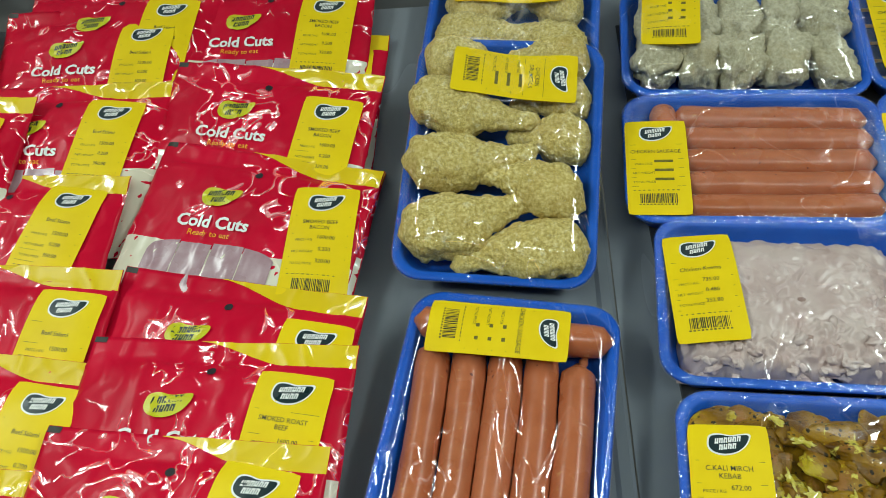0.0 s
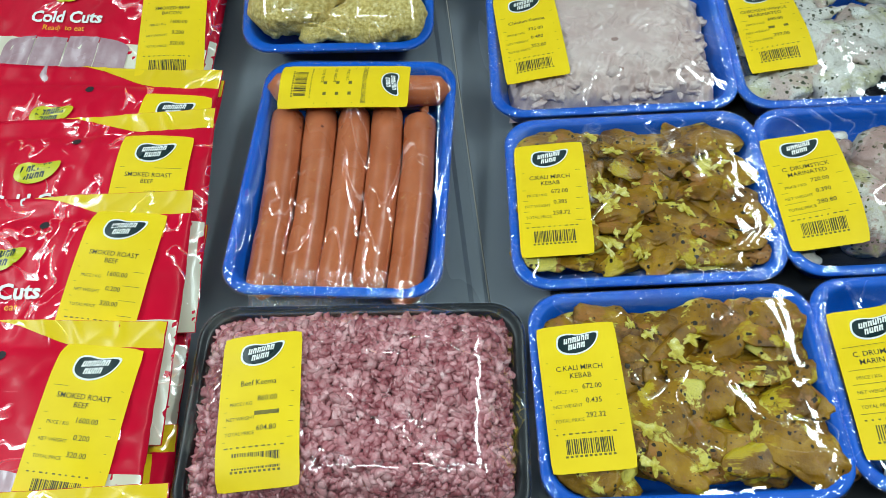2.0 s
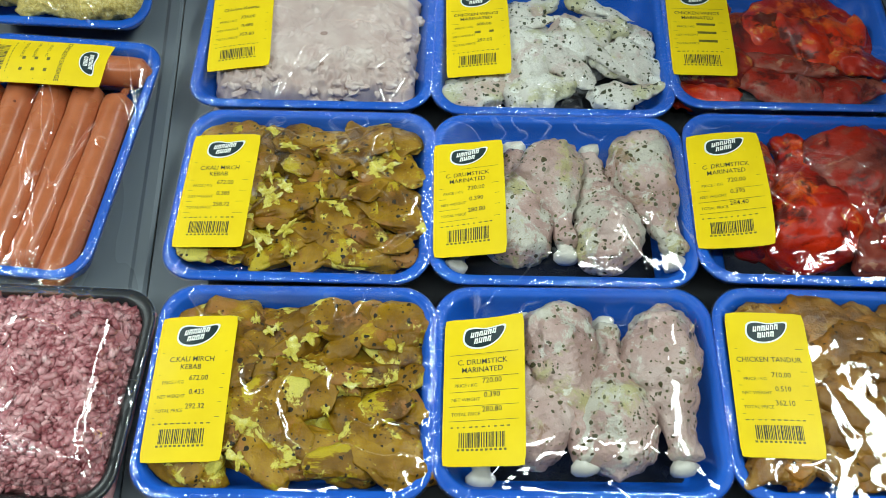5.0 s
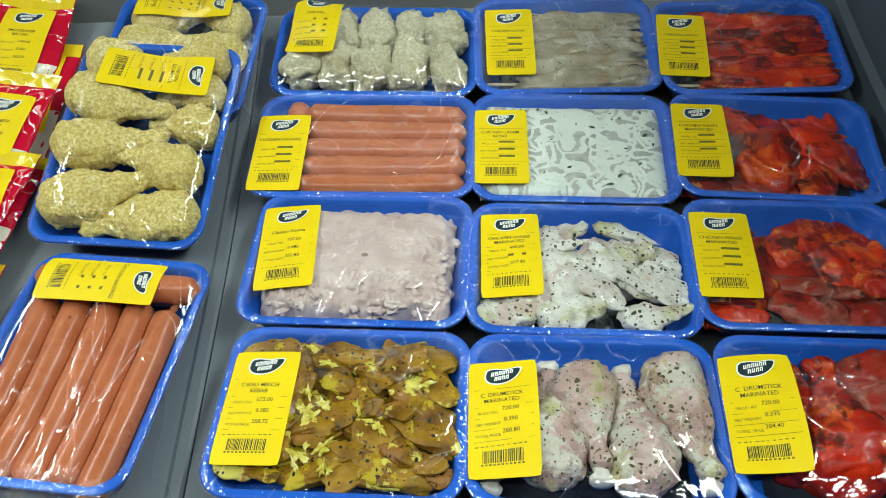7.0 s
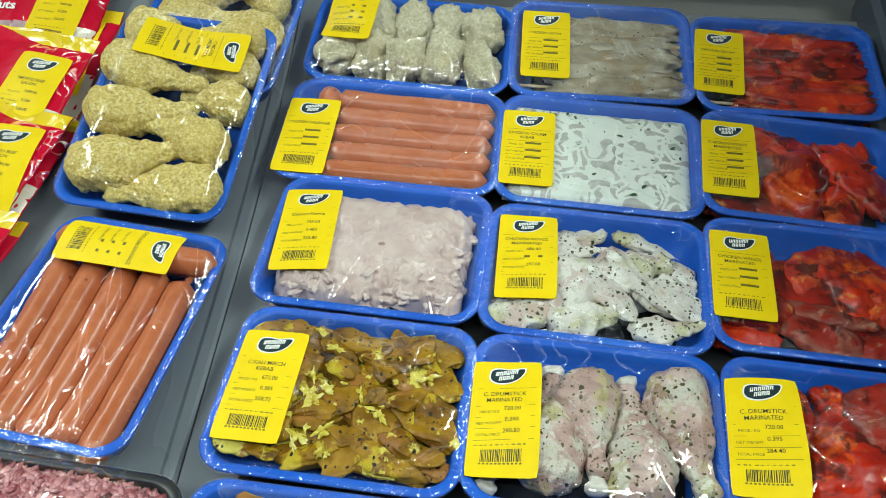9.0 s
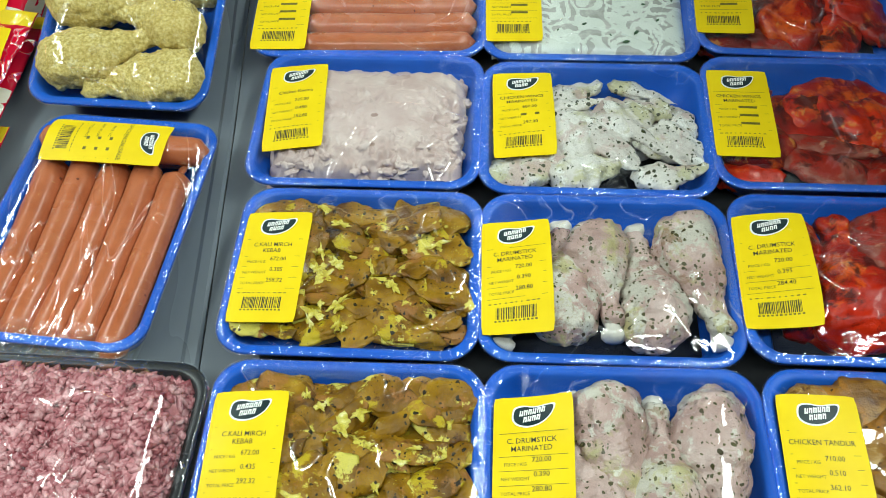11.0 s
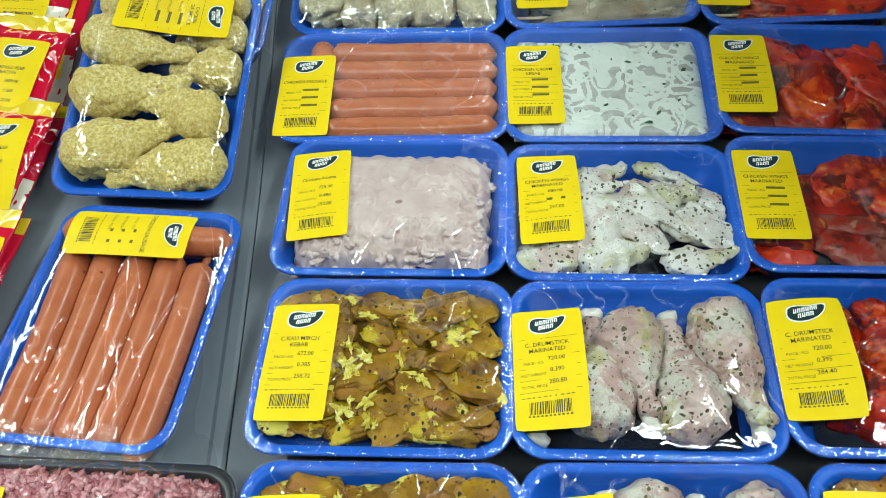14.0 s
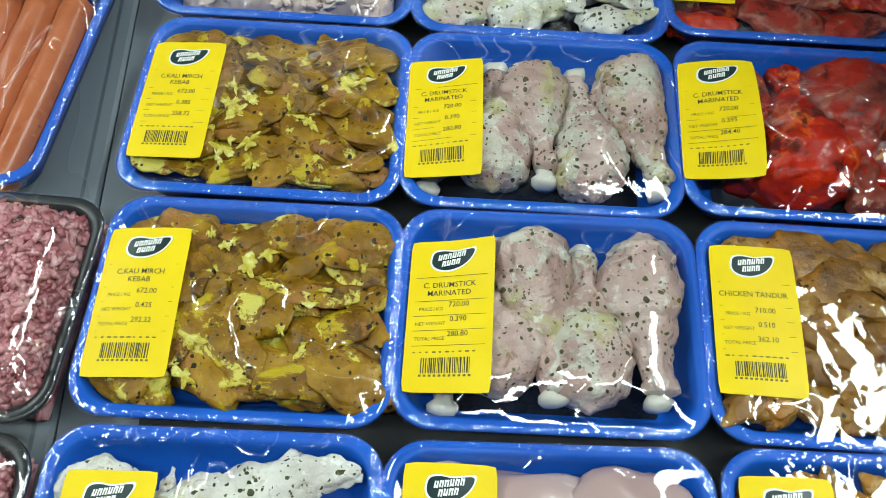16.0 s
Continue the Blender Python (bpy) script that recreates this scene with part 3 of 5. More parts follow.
def leaf_shape(cx, cy, a, b):
    """The bean-like outline of the maker's mark, with a tip at its upper right."""
    pts = [(-1.0, 0.25), (-0.9, 0.85), (-0.45, 1.0), (0.1, 0.78), (0.6, 0.95), (1.08, 1.05), (1.02, 0.45), (0.75, -0.3), (0.3, -0.85), (-0.25, -1.05), (-0.75, -0.85), (-1.0, -0.35)]
    for _ in range(2):
        out = []
        for p, q in zip(pts, pts[1:] + pts[:1]):
            out += [(p[0] * 0.75 + q[0] * 0.25, p[1] * 0.75 + q[1] * 0.25), (p[0] * 0.25 + q[0] * 0.75, p[1] * 0.25 + q[1] * 0.75)]
        pts = out
    return [(cx + a * x, cy + b * y) for x, y in pts]


def mark(pr, cx, cy, a, kinds, lift=0.0):
    """The maker's mark as plain shapes: rim, patch and two rows of blocks."""
    rim, patch, ink = kinds
    if rim is not None:
        pr.disc(leaf_shape(cx, cy, a * 1.14, a * 0.68), rim, lift)
    pr.disc(leaf_shape(cx, cy, a * 1.04, a * 0.58), patch, lift + 0.00012)
    for n, x0, step, y0 in ((6, -0.74, 0.235, 0.00), (4, -0.54, 0.235, -0.37)):
        for i in range(n):
            x, y = cx + a * (x0 + step * i), cy + a * (y0 + 0.035 * i)
            for px, py, qx, qy in ((0.0, 0.0, 0.075, 0.33), (0.115, 0.0, 0.19, 0.33), (0.06, 0.02 + 0.2 * ((i * 2 + n) % 3 > 0), 0.13, 0.12 + 0.2 * ((i * 2 + n) % 3 > 0))):
                pr.poly([(x + a * (px + 0.16 * py), y + a * py), (x + a * (qx + 0.16 * py), y + a * py), (x + a * (qx + 0.16 * qy), y + a * qy), (x + a * (px + 0.16 * qy), y + a * qy)], ink, lift + 0.00024 + 0.00002 * (py > 0))


def price_label(parent, height, cx, cy, rot, w, h, lines, numbers, seed):
    """A yellow shop label bent over the film; height gives the surface under it."""
    rng = random.Random(seed)
    c, s = math.cos(radians(rot)), math.sin(radians(rot))

    def lie(x, y):
        return height(cx + c * x - s * y, cy + s * x + c * y)
    m = pose(cx, cy, 0, 0, 0, rot)
    nx, ny = 9, 15
    g = np.array([[max(lie(w * (i / nx - 0.5) + ex * 0.002, h * (j / ny - 0.5) + ey * 0.002) for ex in (-1, 0, 1) for ey in (-1, 0, 1)) for i in range(nx + 1)] for j in range(ny + 1)])
    for _ in range(4):
        p = np.pad(g, 1, mode="reflect", reflect_type="odd")
        g = np.maximum((p[:-2, 1:-1] + p[2:, 1:-1] + p[1:-1, :-2] + p[1:-1, 2:]) / 4, g - 0.0002)

    def sheet_z(x, y):
        u = min(max((x / w + 0.5) * nx, 0), nx - 0.001)
        v = min(max((y / h + 0.5) * ny, 0), ny - 0.001)
        i, j = int(u), int(v)
        u, v = u - i, v - j
        return (g[j, i] * (1 - u) + g[j, i + 1] * u) * (1 - v) + (g[j + 1, i] * (1 - u) + g[j + 1, i + 1] * u) * v
    bm = bmesh.new()
    top, low = {}, {}
    for j in range(ny + 1):
        for i in range(nx + 1):
            x, y = w * (i / nx - 0.5), h * (j / ny - 0.5)
            if (i in (0, nx)) and (j in (0, ny)):
                x, y = x * 0.97, y * 0.985
            z = g[j, i]
            top[i, j] = bm.verts.new((x, y, z + 0.0008))
            low[i, j] = bm.verts.new((x, y, z + 0.0005))
    for j in range(ny):
        for i in range(nx):
            q = [(i, j), (i + 1, j), (i + 1, j + 1), (i, j + 1)]
            bm.faces.new([top[k] for k in q])
            bm.faces.new([low[k] for k in reversed(q)])
    edge = [(i, 0) for i in range(nx)] + [(nx, j) for j in range(ny)] + [(i, ny) for i in range(nx, 0, -1)] + [(0, j) for j in range(ny, 0, -1)]
    for a, b in zip(edge, edge[1:] + edge[:1]):
        bm.faces.new([bm.verts.new(v.co) for v in (low[a], low[b], top[b], top[a])])
    sheet = part("price_label", bm, YELLOW, parent, "yellow printed price label", m)

    def on(x, y):
        return sheet_z(x, y) + 0.00095
    lg = Print()
    mark(lg, 0.0, h * 0.355, w * 0.235, (0, 1, 0))
    lg.lay("logo", [WHITE, LOGO_DARK], sheet, on)
    tx = Print()
    for yy in (0.235, 0.075, -0.022, -0.118, -0.215):
        tx.bar(-w * 0.42, h * yy - 0.00018, w * 0.42, h * yy + 0.00018, 1)
    y = h * (0.165 if len(lines) > 1 else 0.14)
    for ln in lines:
        tx.text(ln, -0.02 * w, y, 0.0058, 0, wide=0.92)
        y -= 0.0062
    for word, num, yy in (("PRICE / KG", numbers[0], 0.022), ("NET WEIGHT", numbers[1], -0.074), ("TOTAL PRICE", numbers[2], -0.170)):
        tx.text(word, -w * 0.22, h * yy - 0.0012, 0.0036, 1, wide=0.95)
        if num:
            tx.text(num, w * 0.10, h * yy + 0.0012, 0.0056, 0, wide=0.92)
        else:
            tx.bar(-w * 0.05, h * yy + 0.0016, w * 0.25, h * yy + 0.0046, 1)
    for i in range(10):
        x = -w * 0.40 + w * 0.075 * i
        tx.bar(x, -h * 0.260, x + w * (0.02 + 0.03 * rng.random()), -h * 0.260 + 0.0010, 1)
    tagged(tx.lay("printed_text", [INK, FAINT], sheet, on), kind="stuff")
    bc = Print()
    x = -w * 0.30
    while x < w * 0.26:
        bw = rng.choice((0.0004, 0.0007, 0.0010))
        bc.bar(x, -h * 0.385, x + bw, -h * 0.29, 0)
        x += bw + rng.choice((0.0004, 0.0006, 0.0009))
    for i in range(11):
        x = -w * 0.32 + w * 0.056 * i
        bc.bar(x, -h * 0.405, x + w * 0.032, -h * 0.392, 1)
    tagged(bc.lay("barcode", [INK, FAINT], sheet, on), kind="stuff")
    return sheet


# ---------- the refrigerated case ----------
def deck_z(y):
    return 0.237 * max(0.0, y - 0.35) ** 2


def deck_tilt(y):
    return math.degrees(math.atan(0.474 * max(0.0, y - 0.35)))


def deck_plate(name, x0, x1, lip):
    ys = [-0.62 + 0.035 * i for i in range(42)]
    xs = [x0, x0 + 0.004, x1 - 0.016, x1 - 0.012, x1 - 0.003, x1]
    rise = [0, 0, 0, lip, lip, 0]
    bm = bmesh.new()
    top = [[bm.verts.new((x, y, deck_z(y) + r)) for x, r in zip(xs, rise)] for y in ys]
    low = [[bm.verts.new((x, y, deck_z(y) - 0.012)) for x in xs] for y in ys]
    for grid, flip in ((top, False), (low, True)):
        for a, b in zip(grid, grid[1:]):
            for i in range(len(xs) - 1):
                q = (a[i], a[i + 1], b[i + 1], b[i])
                bm.faces.new(q[::-1] if flip else q)
    for i in range(len(xs) - 1):
        bm.faces.new((low[0][i], low[0][i + 1], top[0][i + 1], top[0][i]))
        bm.faces.new((top[-1][i], top[-1][i + 1], low[-1][i + 1], low[-1][i]))
    for a, b, c, d in ((low[j], low[j + 1], top[j + 1], top[j]) for j in range(len(ys) - 1)):
        bm.faces.new((b[0], a[0], d[0], c[0]))
        bm.faces.new((a[-1], b[-1], c[-1], d[-1]))
    return part(name, bm, DECK, None, "", smooth=False)


WALL_Y, WALL_X = 0.840, 0.884
tagged(deck_plate("deck_left", -1.10, 0.150, 0.0022), "grey painted steel display deck with a folded edge", "display deck", kind="structure")
tagged(deck_plate("deck_right", 0.1515, WALL_X, 0.0), "grey painted steel display deck under the trays", "display deck", kind="structure")
tagged(part("wall_back", box(-1.10, WALL_Y, -0.02, WALL_X + 0.03, WALL_Y + 0.02, 0.75), STEEL, smooth=False), "brushed steel back panel of the chilled case", "panel", kind="structure")
# The unseen top edge climbs towards the back to shade the rear right trays.
END_PROFILE = ((-0.62, -0.02), (WALL_Y, -0.02), (WALL_Y, 0.74), (0.46, 0.68), (0.16, 0.33), (-0.62, 0.26))
tagged(part("wall_right", loft([[(x, y, z) for y, z in END_PROFILE] for x in (WALL_X, WALL_X + 0.02)]), DARK, smooth=False), "dark grey end panel of the chilled case", "panel", kind="structure")
# Added black sheet: the deep shade in the tray gaps, given as colour.
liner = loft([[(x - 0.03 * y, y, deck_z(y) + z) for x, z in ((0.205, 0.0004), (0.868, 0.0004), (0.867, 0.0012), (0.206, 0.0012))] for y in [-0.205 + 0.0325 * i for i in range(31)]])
tagged(part("shelf_liner", liner, SHADE_AND_HOLE, smooth=False), "thin black sheet added on the deck as shade between the trays", "shelf liner", kind="structure")
ledge = loft([[(x, y, deck_z(y) + z) for x, z in ((0.868, -0.004), (0.884, -0.004), (0.884, 0.046), (0.876, 0.048), (0.869, 0.040))] for y in [-0.62 + 0.0365 * i for i in range(41)]])
tagged(part("trim_right", ledge, DARK, smooth=False), "dark raised strip along the foot of the end panel", "trim", kind="structure")
tagged(part("wall_left", box(-1.12, -0.62, -0.02, -1.10, WALL_Y + 0.02, 0.24), DARK, smooth=False), "dark grey end panel of the chilled case", "panel", kind="structure")
tagged(part("case_front", box(-1.12, -0.66, -0.85, WALL_X + 0.02, -0.62, 0.06, 0.006), STEEL, smooth=False), "steel front panel of the chilled case", "panel", kind="structure")
tagged(part("floor", box(-3, -3, -0.9, 3, 3, -0.85), TILE, smooth=False), "beige tiled shop floor", "floor", kind="structure")
tagged(part("ceiling", box(-3, -3, 2.3, 3, 3, 2.36), PLASTER, smooth=False), "grey painted shop ceiling", "ceiling", kind="structure")
for nm, b in (("wall_north", (-3, 3, -0.9, 3, 3.1, 2.3)), ("wall_south", (-3, -3.1, -0.9, 3, -3, 2.3)), ("wall_west", (-3.1, -3, -0.9, -3, 3, 2.3)), ("wall_east", (3, -3, -0.9, 3.1, 3, 2.3))):
    tagged(part(nm, box(*b), PLASTER, smooth=False), "grey painted shop wall", "wall", kind="structure")

# ---------- wrapped trays ----------
RIM = 0.036


def foam_tray(parent, w, d, mt, label):
    a, b = w / 2, d / 2
    rings = []
    for inset, z, r in ((0.019, 0.0, 0.018), (0.016, 0.002, 0.019), (0.006, 0.026, 0.024), (0.0035, 0.031, 0.026), (0.0006, 0.0325, 0.027), (0.0, 0.0345, 0.028),
                        (0.0012, RIM - 0.0004, 0.027), (0.0030, RIM, 0.026), (0.0068, RIM - 0.0003, 0.024), (0.0088, RIM - 0.002, 0.023), (0.0105, 0.028, 0.022),
                        (0.020, 0.008, 0.016), (0.024, 0.0055, 0.014)):
        rings.append([(x, y, z) for x, y in outline(a - inset, b - inset, r)])
    return part("foam_tray", loft(rings), mt, parent, label)


def drape(parent, w, d):
    """Heights of film stretched over all that lies in the tray: a grid and a lookup."""
    nx, ny = 72, 60
    g = np.full((ny, nx), RIM + 0.0006)
    for ch in parent.children:
        if ch.name.split(".")[0] == "foam_tray":
            continue
        me = ch.data
        co = np.empty(len(me.vertices) * 3)
        me.vertices.foreach_get("co", co)
        co = co.reshape(-1, 3)
        m = np.array(ch.matrix_basis)
        co = co @ m[:3, :3].T + m[:3, 3]
        i = np.clip(((co[:, 0] / w + 0.5) * (nx - 1)).round().astype(int), 0, nx - 1)
        j = np.clip(((co[:, 1] / d + 0.5) * (ny - 1)).round().astype(int), 0, ny - 1)
        np.maximum.at(g, (j, i), co[:, 2] + 0.0006)
    raw = g.copy()
    floor_ = g.copy()
    for _ in range(2):
        p = np.pad(floor_, 1, mode="edge")
        floor_ = np.max([p[dy:dy + ny, dx:dx + nx] for dy in range(3) for dx in range(3)], axis=0)
    g = floor_.copy()
    edge = np.zeros_like(g, bool)
    edge[:2], edge[-2:], edge[:, :2], edge[:, -2:] = True, True, True, True
    g[edge] = RIM + 0.0006
    for k in range(246):
        p = np.pad(g, 1, mode="edge")
        s = (p[:-2, 1:-1] + p[2:, 1:-1] + p[1:-1, :-2] + p[1:-1, 2:]) / 4
        g = np.maximum(s, floor_) if k < 226 else np.maximum(s, raw)
        g[edge] = RIM + 0.0006

    def height(x, y):
        u = min(max((x / w + 0.5) * (nx - 1), 0), nx - 1.001)
        v = min(max((y / d + 0.5) * (ny - 1), 0), ny - 1.001)
        i, j = int(u), int(v)
        u, v = u - i, v - j
        return (g[j, i] * (1 - u) + g[j, i + 1] * u) * (1 - v) + (g[j + 1, i] * (1 - u) + g[j + 1, i + 1] * u) * v
    return height


def cling_film(parent, w, d, height, mt):
    a, b = w / 2 + 0.0007, d / 2 + 0.0007
    rings = []
    for z, inset in ((0.004, 0.0165), (0.026, 0.0055), (0.0325, 0.0002)):
        rings.append([(x, y, z) for x, y in outline(a - inset, b - inset, 0.027, 9)])
    base = outline(a, b, 0.028, 9)
    rings.append([(x, y, 0.0352) for x, y in base])
    n = 26
    for i in range(n):
        k = 1 - 0.018 - i / n * 0.98
        rings.append([(x * k, y * k, max(height(x * k, y * k), RIM + 0.0006)) for x, y in base])
    bm = loft(rings, False, True)
    for f in bm.faces:
        c = f.calc_center_median()
        if c.z < RIM + 0.0012 and (abs(c.x) > w / 2 - 0.010 or abs(c.y) > d / 2 - 0.010):
            f.material_index = 1
    return part("cling_film", bm, [mt, FILM_EDGE], parent, "clear stretched film with shiny creases")


def pack(name, label, category, x, y, w, d, yaw, fill, tag, tray=None, film=None, m=None, group="wrapped meat trays"):
    """A wrapped tray: its foam tray, what fill() lays in it, its film and its label. tag: world x, y, turn, then lines and numbers."""
    if m is None:
        m = pose(x, y, deck_z(y), deck_tilt(y), 0, 0) @ pose(0, 0, 0, 0, 0, yaw)
    w, d = w + 0.001, d - 0.001
    ob = empty(name, m)
    foam_tray(ob, w, d, tray or BLUE, "black foam tray" if tray is BLACK else "blue foam tray")
    fill(ob, w / 2 - 0.017, d / 2 - 0.017)
    height = drape(ob, w, d)
    cling_film(ob, w, d, height, film or FILM)
    lx, ly, rot, lines, numbers, *size = tag
    q = m.inverted() @ Vector((lx, ly, deck_z(ly) + 0.04))
    lw, lh = size or (0.058, 0.112)
    price_label(ob, height, q.x, q.y, rot - yaw, lw, lh, lines, numbers, lx * 1000)
    return tagged(ob, label, category, group)


def flake(cx, cy, r, slim, turn, top, seed):
    """A ragged curd of fat that lies on the pieces under the film."""
    bm = bmesh.new()
    n, rings = 44, 5
    c, s = math.cos(turn), math.sin(turn)
    off = Vector((seed * 2.3, seed * 0.7, seed))
    grid = []
    for k in range(rings + 1):
        row = []
        for i in range(n):
            t = math.tau * i / n
            q = Vector((math.cos(t), math.sin(t), 0))
            out = max(0.12, 0.72 + 0.85 * noise.noise(q * 1.4 + off) + 0.28 * noise.noise(q * 3.5 + off) + 0.16 * noise.noise(q * 9 + off))
            u, v = r * out * q.x * (0.03 + 0.97 * k / rings), r * slim * out * q.y * (0.03 + 0.97 * k / rings)
            x, y = cx + c * u - s * v, cy + s * u + c * v
            lift = 0.0 if k == rings else 0.0011 + 0.0012 * noise.noise(Vector((x, y, 0)) * 260 + off)
            row.append(bm.verts.new((x, y, top(x, y) - 0.0016 + lift)))
        grid.append(row)
    for r0, r1 in zip(grid, grid[1:]):
        for i in range(n):
            bm.faces.new((r0[i], r1[i], r1[(i + 1) % n], r0[(i + 1) % n]))
    bm.faces.new(grid[0])
    return bm


def fill_chunks(meshes, mt, nx, ny, size, lid, seed, name="meat_chunk", bits=0, bit_mt=None):
    """Overlapping slices pressed under the film and out to the tray's walls, with curds of fat on top."""
    def fill(ob, a, b):
        rng = random.Random(seed)
        part("marinade_bed", blob(a * 0.86, b * 0.86, 0.010, seed, 0.10, 2.5, 0.06, 3, 0.6), mt, ob, m=pose(0, 0, 0.016))
        spots = [(i, j) for j in range(ny) for i in range(nx)]
        rng.shuffle(spots)
        for n, (i, j) in enumerate(spots):
            s = size * rng.uniform(0.80, 1.45)
            x = a * ((i + 0.5) / nx * 2 - 1) * 1.05 + rng.uniform(-1, 1) * a / nx * 0.7
            y = b * ((j + 0.5) / ny * 2 - 1) * 1.05 + rng.uniform(-1, 1) * b / ny * 0.7
            ex, ey = a + 0.004 - s * 0.62, b + 0.004 - s * 0.62
            x, y = max(-ex, min(ex, x)), max(-ey, min(ey, y))
            edge = max(abs(x) / a, abs(y) / b) ** 4
            z = lid - 0.013 + 0.008 * n / len(spots) - 0.006 * edge
            m = pose(x, y, z, rng.uniform(-20, 20), rng.uniform(-20, 20), rng.uniform(-50, 40)) @ Matrix.Diagonal((s, s * rng.uniform(0.62, 1.0), s * rng.uniform(0.75, 1.1), 1))
            pressed(name, rng.choice(meshes), mt, ob, m, lid + rng.uniform(-0.003, 0.002) - 0.006 * edge)
        if not bits:
            return
        top = drape(ob, 2 * (a + 0.017), 2 * (b + 0.017))
        for k in range(bits):
            x, y = rng.uniform(-a, a) * 0.92, rng.uniform(-b, b) * 0.92
            r, slim, turn = rng.uniform(0.004, 0.012) * (1.0 if k % 3 else 0.6), rng.uniform(0.3, 0.8), rng.uniform(0, 3.14)
            part("fat_flake", flake(x, y, r, slim, turn, top, k + seed), bit_mt, ob)
    return fill


def absorbent_pad(ob, a, b):
    part("absorbent_pad", box(-a * 0.86, -b * 0.92, 0.0060, a * 0.86, b * 0.55, 0.0095, 0.0012), PAD, ob, "black absorbent pad")


def fill_sticks(meshes, mt, rows, seed, bone=True):
    """rows: thick end x, y, knob x, y, height, size."""
    def fill(ob, a, b):
        absorbent_pad(ob, a, b)
        for i, (x0, y0, x1, y1, z, s) in enumerate(rows):
            between("drumstick", meshes[(i + seed) % len(meshes)], RED_RAW if mt is REDMEAT and i == 1 else mt, ob, (x0 * 1.07, y0 * 1.05), (x1 * 1.07, y1 * 1.05), z, s * (1.14 if mt is REDMEAT else 1.02), 40 * i)
            if bone:
                k = 0.012 / max(0.001, math.hypot(x1 - x0, y1 - y0))
                put("bone_end", BONES[i % 4], BONE, ob, x1 * 1.07 - (x1 - x0) * k * 0.5, y1 * 1.05 - (y1 - y0) * k * 0.5, z - 0.003, 0.88, math.degrees(math.atan2(y1 - y0, x1 - x0)), 0, 6, sy=1.05, sz=1.0)
    return fill


def fill_wings(meshes, mt, rows, name="wing_piece", flat=1.0):
    """rows: x, y, half length, half width, turn, height."""
    def fill(ob, a, b):
        absorbent_pad(ob, a, b)
        for i, (x, y, l, wd, turn, z, *raw) in enumerate(rows):
            l, wd = (l, wd) if mt is REDMEAT else (l * 1.18, wd * 1.12)
            x, y = max(-a + l * 0.62, min(a - l * 0.62, x * 1.15)), max(-b + wd * 0.8, min(b - wd * 0.8, y * 1.12))
            put(name, WING_TIPS[i % 3] if mt is PALE and wd < 0.0125 else meshes[i % len(meshes)], RED_RAW if raw else mt, ob, x, y, z - (0.007 if mt is REDMEAT else 0), l / 0.032, turn, 12 * math.sin(i * 2.1), 7 * math.sin(i * 3.7), sy=wd / 0.0135, sz=wd / 0.0145 * flat)
    return fill


def scattered(mt, n, a, b, top, rx, ry, seed, name, flat=0.7, fade=4):
    """A heap of ground meat: a lumpy body and very many short strands, one mesh."""
    def fill(ob, a0, b0):
        A, B = a0 * a, b0 * b
        rng = np.random.default_rng(seed)

        def heap(x, y):
            e = (1 - (abs(x) / A) ** fade) * (1 - (abs(y) / B) ** fade)
            return 0.010 + (top - 0.010) * max(0.0, e) ** 0.45 + 0.0028 * noise.noise(Vector((x * 45, y * 45, seed)))
        nx, ny = 40, 32
        bm = bmesh.new()
        vs = [[bm.verts.new((A * 1.01 * (2 * i / nx - 1), B * 1.01 * (2 * j / ny - 1), heap(A * (2 * i / nx - 1), B * (2 * j / ny - 1)) - 0.0025)) for i in range(nx + 1)] for j in range(ny + 1)]
        for j in range(ny):
            for i in range(nx):
                bm.faces.new((vs[j][i], vs[j][i + 1], vs[j + 1][i + 1], vs[j + 1][i]))
        part("ground_meat", bm, mt, ob)
        t = bmesh.new()
        bmesh.ops.create_icosphere(t, subdivisions=1, radius=1)
        tv = np.array([v.co[:] for v in t.verts])
        tf = np.array([[v.index for v in f.verts] for f in t.faces])
        t.free()
        verts, faces = [], []
        for k in range(n):
            x, y = rng.uniform(-A, A), rng.uniform(-B, B)
            s = rng.uniform(0.65, 1.45)
            p = tv * np.array([rx * s * rng.uniform(0.8, 1.5), ry * s, ry * s * flat]) * (1 + 0.28 * rng.standard_normal((len(tv), 1)))
            r = np.array(Euler((rng.uniform(-0.6, 0.6), rng.uniform(-0.6, 0.6), rng.uniform(0, 6.28))).to_matrix())
            verts.append(p @ r.T + np.array([x, y, heap(x, y) + rng.uniform(-0.0015, 0.0012)]))
            faces.append(tf + k * len(tv))
        me = bpy.data.meshes.new(name)
        me.from_pydata(np.concatenate(verts).tolist(), [], np.concatenate(faces).tolist())
        tagged(link_mesh(name, me, mt, ob), kind="stuff")
    return fill


